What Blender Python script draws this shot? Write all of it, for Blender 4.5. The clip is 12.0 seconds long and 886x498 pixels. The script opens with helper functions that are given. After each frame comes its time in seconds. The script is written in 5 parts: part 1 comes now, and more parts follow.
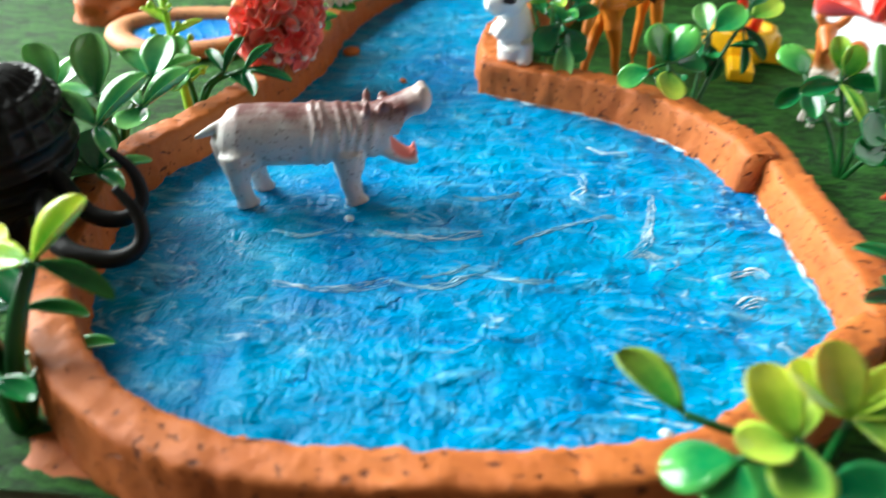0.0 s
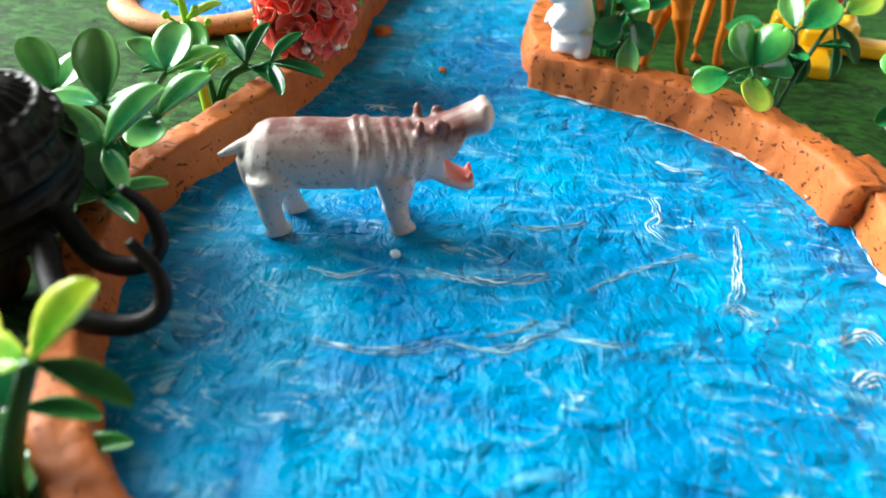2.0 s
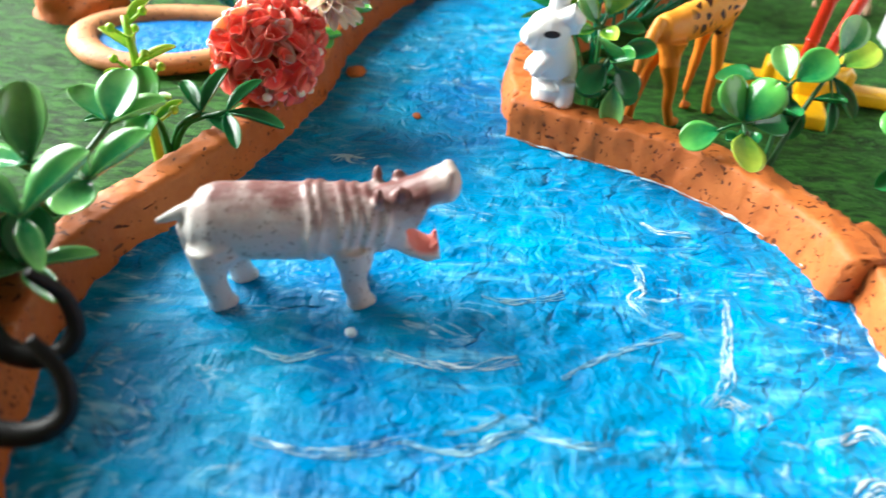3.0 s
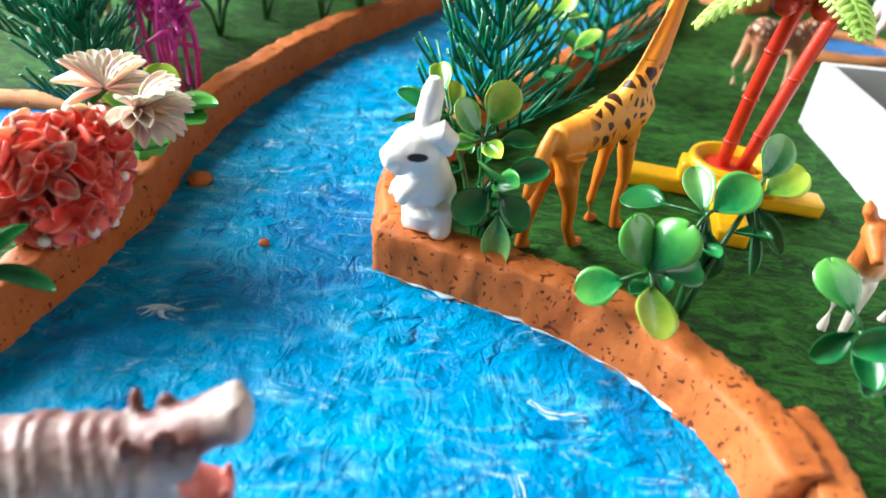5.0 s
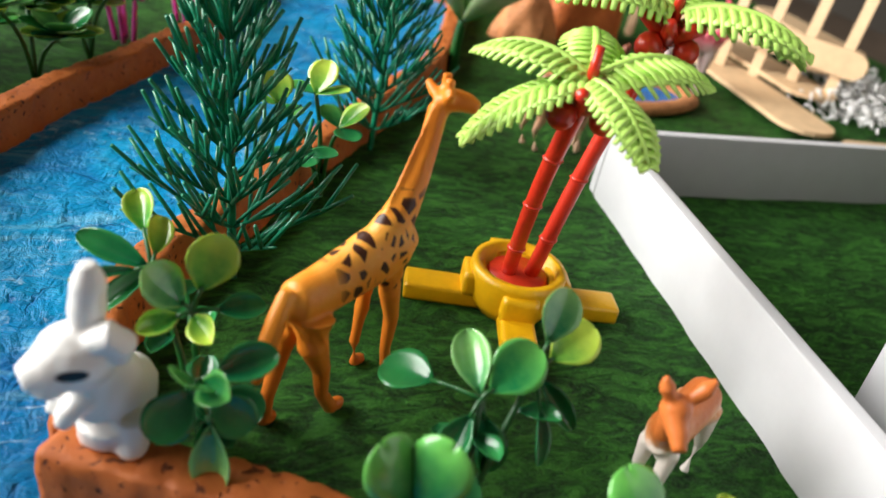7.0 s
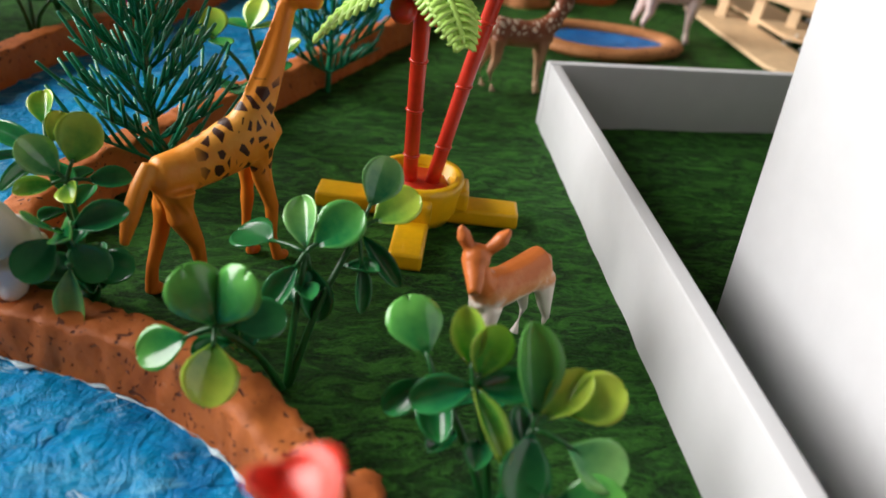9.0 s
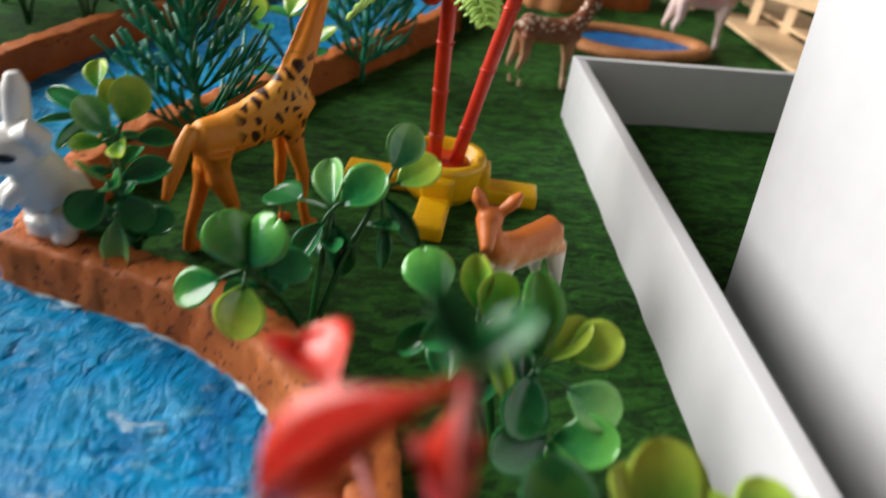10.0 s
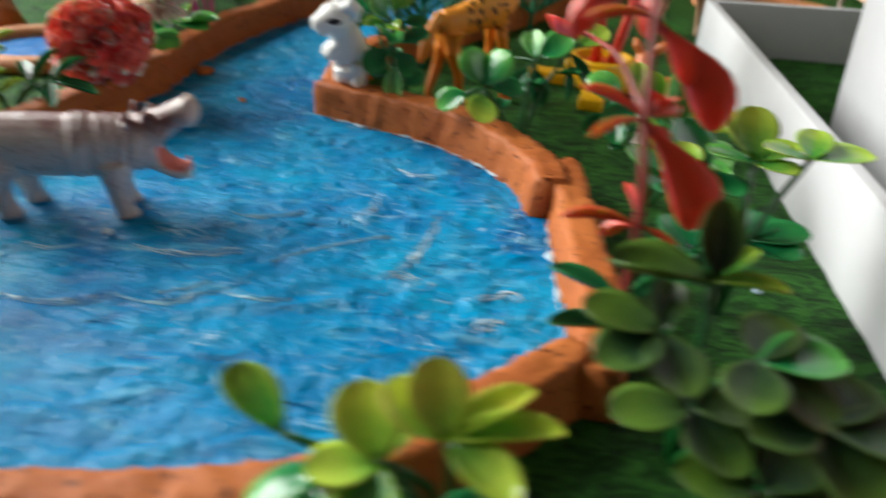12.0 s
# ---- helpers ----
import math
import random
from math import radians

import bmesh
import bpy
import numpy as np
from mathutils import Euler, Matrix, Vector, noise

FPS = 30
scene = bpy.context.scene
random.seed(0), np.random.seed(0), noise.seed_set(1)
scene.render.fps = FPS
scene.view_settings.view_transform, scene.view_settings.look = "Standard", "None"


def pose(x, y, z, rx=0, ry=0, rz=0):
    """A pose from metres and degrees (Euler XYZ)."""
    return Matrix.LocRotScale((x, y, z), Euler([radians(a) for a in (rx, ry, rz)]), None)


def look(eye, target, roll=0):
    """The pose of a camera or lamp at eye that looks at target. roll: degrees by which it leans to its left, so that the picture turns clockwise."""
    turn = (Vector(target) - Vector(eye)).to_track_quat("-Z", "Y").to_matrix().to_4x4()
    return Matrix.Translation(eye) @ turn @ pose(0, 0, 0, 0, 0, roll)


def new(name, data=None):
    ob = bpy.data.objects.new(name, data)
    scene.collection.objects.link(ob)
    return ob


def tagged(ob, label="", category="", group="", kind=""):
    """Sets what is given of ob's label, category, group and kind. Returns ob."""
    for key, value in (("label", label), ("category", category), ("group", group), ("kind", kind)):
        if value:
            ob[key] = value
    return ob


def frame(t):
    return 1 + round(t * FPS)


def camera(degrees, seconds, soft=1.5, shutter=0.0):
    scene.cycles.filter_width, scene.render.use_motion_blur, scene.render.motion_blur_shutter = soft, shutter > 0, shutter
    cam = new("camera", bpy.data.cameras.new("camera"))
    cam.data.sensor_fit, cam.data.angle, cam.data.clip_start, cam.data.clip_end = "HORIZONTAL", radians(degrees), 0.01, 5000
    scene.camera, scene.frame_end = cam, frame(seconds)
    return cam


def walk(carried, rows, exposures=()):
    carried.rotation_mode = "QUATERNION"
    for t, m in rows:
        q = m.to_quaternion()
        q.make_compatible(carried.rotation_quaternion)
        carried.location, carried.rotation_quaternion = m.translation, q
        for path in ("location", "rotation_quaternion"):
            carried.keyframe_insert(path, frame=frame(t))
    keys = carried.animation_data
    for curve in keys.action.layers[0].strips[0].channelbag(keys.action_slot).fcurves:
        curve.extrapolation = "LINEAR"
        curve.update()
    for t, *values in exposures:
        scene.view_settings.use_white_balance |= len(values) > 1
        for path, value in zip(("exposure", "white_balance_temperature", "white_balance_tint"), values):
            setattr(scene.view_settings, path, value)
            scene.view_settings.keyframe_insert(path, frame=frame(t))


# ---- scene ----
cam = camera(62.40, 12.0, 1.5, 0.5)
PATH = [
    (0, (0.0174, 0.0040, 0.0984), (0.0063, 0.1715, -0.0103), 1.96),
    (0.5, (0.0031, 0.0116, 0.0875), (-0.0089, 0.1762, -0.0254), 2.37),
    (1, (0.0075, 0.0155, 0.0940), (-0.0032, 0.1791, -0.0204), 2.21),
    (1.5, (0.0039, 0.0243, 0.0938), (-0.0027, 0.1831, -0.0275), 3.67),
    (2, (0.0005, 0.0356, 0.1020), (-0.0091, 0.1949, -0.0186), 3.64),
    (2.5, (-0.0013, 0.0518, 0.1007), (-0.0104, 0.2106, -0.0206), 4.56),
    (3, (0.0048, 0.0557, 0.1031), (-0.0032, 0.2181, -0.0134), 4.70),
    (3.5, (0.0257, 0.0627, 0.1114), (0.0225, 0.2246, -0.0060), 4.16),
    (3.7, (0.0286, 0.0739, 0.1150), (0.0288, 0.2367, -0.0011), 4.45),
    (5.5, (0.0202, 0.1303, 0.1048), (0.0373, 0.3001, 0.0005), 10.26),
    (6, (0.0333, 0.1592, 0.1181), (0.0761, 0.3276, 0.0191), 12.47),
    (6.5, (0.0427, 0.1637, 0.1195), (0.0976, 0.3297, 0.0223), 13.16),
    (7, (0.0439, 0.1649, 0.1190), (0.0981, 0.3278, 0.0164), 11.65),
    (7.5, (0.0553, 0.1562, 0.1105), (0.1066, 0.3138, -0.0014), 9.17),
    (7.6, (0.0581, 0.1549, 0.1099), (0.1092, 0.3112, -0.0040), 8.92),
    (9.5, (0.0950, 0.1211, 0.1131), (0.1237, 0.2894, 0.0089), 7.21),
    (10, (0.0936, 0.1123, 0.1089), (0.1180, 0.2813, 0.0046), 7.55),
    (10.5, (0.0891, 0.0771, 0.0960), (0.0855, 0.2467, -0.0100), 4.65),
    (11, (0.1103, 0.0494, 0.0955), (0.1021, 0.2215, -0.0060), 5.09),
    (11.5, (0.1135, 0.0307, 0.0859), (0.1083, 0.2014, -0.0183), 5.46),
    (12, (0.0741, 0.0114, 0.0944), (0.0654, 0.1842, -0.0060), 3.80),
]
EXPOSURES = [(0, 0.80, 6150, 0), (1.0, 0.70, 6050, 0), (2.0, 0.88, 6250, 1), (3.5, 1.15, 6300, 3), (5.5, 0.8, 6080, 3), (6.0, 0.35, 6350, 7), (6.5, 0.27, 6500, 9), (7.5, 0.32, 6500, 9), (9.5, -0.15, 6500, 10), (10.0, -0.15, 6500, 9), (10.5, 0.28, 6450, 7), (11.0, 0.22, 6400, 6), (12.0, 0.0, 6400, 5)]
walk(cam, [(t, look(eye, target, roll)) for t, eye, target, roll in PATH], EXPOSURES)

cam.data.dof.use_dof, cam.data.dof.focus_distance, cam.data.dof.aperture_fstop = True, 0.19, 13.5

# ---- light: a room with one large window to the west ----
world = bpy.data.worlds.new("sky")
scene.world = world
world.use_nodes = True
wn = world.node_tree.nodes
sky = wn.new("ShaderNodeTexSky")
sky.sky_type, sky.sun_disc, sky.sun_elevation, sky.sun_rotation = "NISHITA", False, radians(50), radians(-80)
world.node_tree.links.new(sky.outputs[0], wn["Background"].inputs[0])
wn["Background"].inputs[1].default_value = 0.12


def window_light(name, m, sx, sy, watts, colour):
    data = bpy.data.lights.new(name, "AREA")
    data.shape, data.size, data.size_y, data.energy, data.color = "RECTANGLE", sx, sy, watts, colour
    ob = new(name, data)
    ob.matrix_world = m
    return ob


window_light("window_daylight", look((-1.28, 0.75, 0.72), (0.05, 0.25, 0.0)), 1.4, 1.2, 72.0, (1.0, 0.97, 0.93))


# ---- materials ----
def material(name, rough=0.5, metal=0.0, spec=0.5):
    m = bpy.data.materials.new(name)
    m.use_nodes = True
    b = m.node_tree.nodes["Principled BSDF"]
    b.inputs["Roughness"].default_value, b.inputs["Metallic"].default_value = rough, metal
    b.inputs["Specular IOR Level"].default_value = spec
    return m, m.node_tree.nodes, m.node_tree.links, b


def node(ns, kind, **inputs):
    n = ns.new(kind)
    for k, v in inputs.items():
        n.inputs[k.replace("_", " ")].default_value = v
    return n


def ramp(ns, ls, fac, stops):
    r = ns.new("ShaderNodeValToRGB")
    while len(r.color_ramp.elements) < len(stops):
        r.color_ramp.elements.new(0.5)
    for e, (p, c) in zip(r.color_ramp.elements, stops):
        e.position, e.color = p, (*c, 1)
    ls.new(fac, r.inputs[0])
    return r.outputs[0]


def mix(ns, ls, fac, a, b, how="MIX"):
    m = ns.new("ShaderNodeMix")
    m.data_type, m.blend_type = "RGBA", how
    for sock, v in ((m.inputs[0], fac), (m.inputs[6], a), (m.inputs[7], b)):
        if isinstance(v, (int, float)):
            sock.default_value = v
        elif isinstance(v, tuple):
            sock.default_value = (*v, 1)
        else:
            ls.new(v, sock)
    return m.outputs[2]


def noise_tex(ns, ls, scale, detail=4, rough=0.6, distort=0.0, stretch=None, turn=0.0, coords="Object"):
    tc = ns.new("ShaderNodeTexCoord")
    n = node(ns, "ShaderNodeTexNoise", Scale=scale, Detail=detail, Roughness=rough, Distortion=distort)
    out = tc.outputs[coords]
    if stretch:
        mp = ns.new("ShaderNodeMapping")
        mp.inputs["Scale"].default_value, mp.inputs["Rotation"].default_value = stretch, (0, 0, radians(turn))
        ls.new(out, mp.inputs[0])
        out = mp.outputs[0]
    ls.new(out, n.inputs["Vector"])
    return n.outputs["Fac"]


def bump(ns, ls, b, height, strength, dist, after=None):
    n = node(ns, "ShaderNodeBump", Strength=strength, Distance=dist)
    ls.new(height, n.inputs["Height"])
    if after:
        ls.new(after, n.inputs["Normal"])
    ls.new(n.outputs[0], b.inputs["Normal"])
    return n.outputs[0]


def plain(name, colour, rough=0.5, vary=0.25, scale=300.0, relief=0.0004, spec=0.5, coat=0.0):
    """A material of one colour with mottling at two scales and fine relief."""
    m, ns, ls, b = material(name, rough, 0, spec)
    n1, n2 = noise_tex(ns, ls, scale), noise_tex(ns, ls, scale * 0.15, 2)
    dark, light = tuple(c * (1 - vary) for c in colour), tuple(min(1, c * (1 + vary * 0.6)) for c in colour)
    c1 = ramp(ns, ls, n1, [(0.3, dark), (0.7, light)])
    ls.new(mix(ns, ls, 0.35, c1, ramp(ns, ls, n2, [(0.35, dark), (0.65, light)])), b.inputs["Base Color"])
    bump(ns, ls, b, n1, 0.4, relief)
    b.inputs["Coat Weight"].default_value = coat
    return m


def clay_material(name, light, dark):
    m, ns, ls, b = material(name, 0.62, 0, 0.35)
    broad, fine = noise_tex(ns, ls, 60, 5), noise_tex(ns, ls, 420, 4, 0.7)
    # short dark knife cuts and pits
    pits = None
    for scale, stretch, turn, lo in ((560, (0.45, 1.0, 0.8), 25, 0.262), (520, (1.0, 0.5, 0.9), -15, 0.258), (900, (0.8, 0.8, 0.6), 0, 0.265)):
        cut = ramp(ns, ls, noise_tex(ns, ls, scale, 1, 0.4, 0.4, stretch, turn), [(lo, (0, 0, 0)), (lo + 0.03, (1, 1, 1))])
        pits = cut if pits is None else mix(ns, ls, 1.0, pits, cut, "MULTIPLY")
    base = ramp(ns, ls, broad, [(0.3, dark), (0.5, tuple((a + c) / 2 for a, c in zip(light, dark))), (0.72, light)])
    base = mix(ns, ls, 0.3, base, ramp(ns, ls, fine, [(0.3, dark), (0.7, light)]))
    smear = ramp(ns, ls, noise_tex(ns, ls, 140, 4, 0.6, 0.5), [(0.67, (0, 0, 0)), (0.74, (1, 1, 1))])
    base = mix(ns, ls, mix(ns, ls, 0.25, (0, 0, 0), smear), base, (0.75, 0.50, 0.34))
    base = mix(ns, ls, pits, tuple(c * 0.38 for c in dark), base)
    ls.new(base, b.inputs["Base Color"])
    first = bump(ns, ls, b, broad, 0.5, 0.0012)
    second = bump(ns, ls, b, fine, 0.5, 0.0005, first)
    bump(ns, ls, b, pits, 1.0, 0.0012, second)
    return m


CLAY = clay_material("terracotta_clay", (0.56, 0.165, 0.034), (0.36, 0.082, 0.014))
CLAY_PALE = clay_material("pale_orange_clay", (0.68, 0.30, 0.12), (0.45, 0.17, 0.06))


def paint_water_material(name, deep, mid, pale, white=True):
    """Thick glossy blue paint: even colour, soft brush sweeps, knife strokes with crease shade put into the colour, and
    thin white dry-brush marks.
    """
    m, ns, ls, b = material(name, 0.32, 0, 0.17)
    swirl = noise_tex(ns, ls, 20, 3, 0.5, 1.2)
    fold = noise_tex(ns, ls, 70, 4, 0.55, 1.8, (0.7, 1.25, 1), -20)
    cross = noise_tex(ns, ls, 150, 5, 0.6, 1.5, (1.2, 0.7, 1), 30)
    fine = noise_tex(ns, ls, 900, 2, 0.5, 0.4)
    c = ramp(ns, ls, swirl, [(0.32, deep), (0.48, mid), (0.70, pale)])
    c = mix(ns, ls, 0.3, c, ramp(ns, ls, fold, [(0.33, deep), (0.47, mid), (0.68, pale)]))
    # knife-stroke creases: their shade is painted in deep blue, besides the bump
    crease = ramp(ns, ls, noise_tex(ns, ls, 26, 4, 0.55, 1.4), [(0.480, (1, 1, 1)), (0.498, (0, 0, 0)), (0.502, (0, 0, 0)), (0.520, (1, 1, 1))])
    gate = ramp(ns, ls, noise_tex(ns, ls, 48, 2), [(0.52, (1, 1, 1)), (0.60, (0, 0, 0))])
    crease = mix(ns, ls, 1.0, crease, gate, "LIGHTEN")
    c = mix(ns, ls, mix(ns, ls, 0.8, (1, 1, 1), crease), deep, c)
    if white:
        # soft pale sweeps, combed by the bristles
        comb = noise_tex(ns, ls, 420, 3, 0.6, 0.6, (0.12, 1.0, 1), -12)
        sweep = ramp(ns, ls, noise_tex(ns, ls, 62, 3, 0.5, 1.6, (0.6, 1.3, 1), -16), [(0.55, (0, 0, 0)), (0.68, (1, 1, 1))])
        haze = mix(ns, ls, 1.0, sweep, ramp(ns, ls, comb, [(0.42, (0.15, 0.15, 0.15)), (0.60, (1, 1, 1))]), "MULTIPLY")
        c = mix(ns, ls, mix(ns, ls, 0.5, (0, 0, 0), haze), c, (0.22, 0.58, 0.76))
        thin = noise_tex(ns, ls, 40, 4, 0.55, 2.4, (0.6, 1.4, 1), -14)
        line = ramp(ns, ls, thin, [(0.532, (0, 0, 0)), (0.553, (1, 1, 1)), (0.574, (0, 0, 0))])
        where = ramp(ns, ls, noise_tex(ns, ls, 22, 3), [(0.47, (0, 0, 0)), (0.57, (1, 1, 1))])
        dry = ramp(ns, ls, cross, [(0.44, (0, 0, 0)), (0.58, (1, 1, 1))])
        scuff = mix(ns, ls, 1.0, mix(ns, ls, 1.0, line, where, "MULTIPLY"), dry, "MULTIPLY")
        c = mix(ns, ls, mix(ns, ls, 0.8, (0, 0, 0), scuff), c, (0.50, 0.72, 0.84))
    ls.new(c, b.inputs["Base Color"])
    first = bump(ns, ls, b, fold, 0.6, 0.0040)
    second = bump(ns, ls, b, cross, 0.75, 0.0020, first)
    third = bump(ns, ls, b, crease, 0.8, 0.0007, second)
    bump(ns, ls, b, fine, 0.6, 0.0004, third)
    return m


WATER = paint_water_material("blue_painted_water", (0.0, 0.120, 0.37), (0.0, 0.240, 0.54), (0.004, 0.350, 0.64))
POOL = paint_water_material("small_pool_blue", (0.0, 0.12, 0.42), (0.005, 0.20, 0.60), (0.02, 0.30, 0.7), False)


def grass_material():
    m, ns, ls, b = material("green_turf_cloth", 0.72, 0, 0.18)
    wave = noise_tex(ns, ls, 130, 7, 0.68, 1.6, (0.65, 1.5, 1), 8)
    fine = noise_tex(ns, ls, 1100, 3, 0.7)
    broad = noise_tex(ns, ls, 40, 4, 0.6, 0.8)
    c = ramp(ns, ls, wave, [(0.39, (0.002, 0.016, 0.002)), (0.48, (0.012, 0.085, 0.008)), (0.57, (0.070, 0.290, 0.032))])
    c = mix(ns, ls, 0.35, c, ramp(ns, ls, broad, [(0.42, (0.002, 0.018, 0.002)), (0.58, (0.032, 0.160, 0.016))]))
    c = mix(ns, ls, 0.22, c, ramp(ns, ls, fine, [(0.38, (0.002, 0.02, 0.003)), (0.62, (0.10, 0.30, 0.06))]))
    ls.new(c, b.inputs["Base Color"])
    first = bump(ns, ls, b, wave, 1.0, 0.007)
    bump(ns, ls, b, fine, 0.9, 0.0008, first)
    return m


GRASS = grass_material()


def leaf_material(name, base, tip, rough=0.18):
    """Moulded plastic: the colour runs from the stalk to the tip, with midrib relief."""
    m, ns, ls, b = material(name, rough, 0, 0.5)
    tc = ns.new("ShaderNodeTexCoord")
    sep = ns.new("ShaderNodeSeparateXYZ")
    ls.new(tc.outputs["UV"], sep.inputs[0])
    info = ns.new("ShaderNodeObjectInfo")
    add = node(ns, "ShaderNodeMath")
    add.operation = "MULTIPLY_ADD"
    add.inputs[1].default_value, add.inputs[2].default_value = 0.75, -0.38
    ls.new(info.outputs["Random"], add.inputs[0])
    plus = node(ns, "ShaderNodeMath")
    ls.new(sep.outputs[1], plus.inputs[0])
    ls.new(add.outputs[0], plus.inputs[1])
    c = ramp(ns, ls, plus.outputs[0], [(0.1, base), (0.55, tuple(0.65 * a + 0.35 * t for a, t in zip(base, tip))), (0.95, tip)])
    off = node(ns, "ShaderNodeMath")
    off.operation = "MULTIPLY_ADD"
    off.inputs[1].default_value, off.inputs[2].default_value = 2.0, -1.0
    ls.new(sep.outputs[0], off.inputs[0])
    away = node(ns, "ShaderNodeMath")
    away.operation = "ABSOLUTE"
    ls.new(off.outputs[0], away.inputs[0])
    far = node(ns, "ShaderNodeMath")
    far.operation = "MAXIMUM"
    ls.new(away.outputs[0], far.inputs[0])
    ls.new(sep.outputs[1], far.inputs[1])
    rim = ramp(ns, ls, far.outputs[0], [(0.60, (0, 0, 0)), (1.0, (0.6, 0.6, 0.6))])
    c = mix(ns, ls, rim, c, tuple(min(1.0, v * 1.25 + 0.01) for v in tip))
    n = noise_tex(ns, ls, 5, 3)
    c = mix(ns, ls, 0.2, c, ramp(ns, ls, n, [(0.3, tuple(v * 0.6 for v in base)), (0.7, tip)]))
    ls.new(c, b.inputs["Base Color"])
    b.inputs["Subsurface Weight"].default_value = 0.3
    b.inputs["Subsurface Radius"].default_value = (0.002, 0.003, 0.001)
    return m


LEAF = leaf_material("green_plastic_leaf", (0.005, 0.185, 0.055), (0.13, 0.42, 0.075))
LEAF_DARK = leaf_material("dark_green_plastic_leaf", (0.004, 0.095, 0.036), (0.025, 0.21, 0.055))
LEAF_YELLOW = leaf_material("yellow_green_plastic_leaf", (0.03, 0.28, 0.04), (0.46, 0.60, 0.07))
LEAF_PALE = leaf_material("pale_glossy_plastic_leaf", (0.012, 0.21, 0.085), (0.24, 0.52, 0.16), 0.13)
# olive leaf with the shade of the front corner mixed into its colour
LEAF_OLIVE_SHADED = leaf_material("shaded_olive_plastic_leaf", (0.004, 0.030, 0.012), (0.075, 0.15, 0.012), 0.42)
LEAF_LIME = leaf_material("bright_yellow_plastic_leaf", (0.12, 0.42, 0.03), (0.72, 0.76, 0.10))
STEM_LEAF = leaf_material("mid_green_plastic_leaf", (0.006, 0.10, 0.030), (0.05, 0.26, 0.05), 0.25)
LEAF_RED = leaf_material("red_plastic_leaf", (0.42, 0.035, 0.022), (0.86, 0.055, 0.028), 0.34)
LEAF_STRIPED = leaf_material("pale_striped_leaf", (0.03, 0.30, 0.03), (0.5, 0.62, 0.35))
PETAL_RED = leaf_material("coral_red_petal", (0.93, 0.065, 0.055), (0.96, 0.20, 0.155), 0.35)
PETAL_PINK = leaf_material("pale_pink_petal", (0.85, 0.25, 0.20), (0.92, 0.66, 0.58), 0.4)
PETAL_CREAM = leaf_material("cream_petal", (0.9, 0.52, 0.42), (0.92, 0.80, 0.68), 0.4)
CORAL = plain("coral_red_plastic", (0.93, 0.08, 0.065), 0.4, 0.15)
MAGENTA = plain("magenta_plastic", (0.66, 0.05, 0.40), 0.35, 0.2)
STEM = plain("green_plastic_stem", (0.010, 0.10, 0.018), 0.35, 0.3)
STEM_LIME = plain("lime_plastic_stem", (0.35, 0.62, 0.03), 0.35, 0.2)
STEM_RED = plain("dull_red_plastic_stem", (0.28, 0.03, 0.02), 0.4, 0.3)
NEEDLE = plain("blue_green_plastic_needles", (0.006, 0.19, 0.095), 0.3, 0.4)
FROND = plain("lime_green_soft_plastic", (0.48, 0.76, 0.15), 0.42, 0.15)
TRUNK = plain("red_plastic_trunk", (0.62, 0.035, 0.014), 0.3, 0.2)
POT = plain("yellow_plastic_pot", (0.80, 0.43, 0.005), 0.33, 0.12)
BOARD = plain("white_foam_board", (0.60, 0.60, 0.615), 0.55, 0.05, 90, 0.0002)
BLACK = plain("black_rubber", (0.004, 0.004, 0.005), 0.5, 0.4, spec=0.25)
WOOD = plain("pale_birch_stick", (0.72, 0.50, 0.29), 0.6, 0.16, 160, 0.0003)
PLY = plain("grey_plywood_edge", (0.34, 0.28, 0.22), 0.7, 0.35, 260, 0.0006)
TABLE = plain("brown_table", (0.11, 0.075, 0.05), 0.5, 0.4, 40, 0.0004)
PLASTER = plain("warm_plaster", (0.20, 0.18, 0.155), 0.85, 0.06, 30, 0.0006)
RED = plain("glossy_red_plastic", (0.72, 0.018, 0.008), 0.28, 0.12)
FLUFF = plain("white_cotton", (0.86, 0.85, 0.84), 0.9, 0.12, 500, 0.001)
WHITE_PAINT = plain("white_paint_dab", (0.52, 0.70, 0.80), 0.4, 0.15, 900, 0.0004)


PALE_PAINT = plain("pale_blue_paint_smear", (0.34, 0.62, 0.76), 0.4, 0.15, 900, 0.0004)


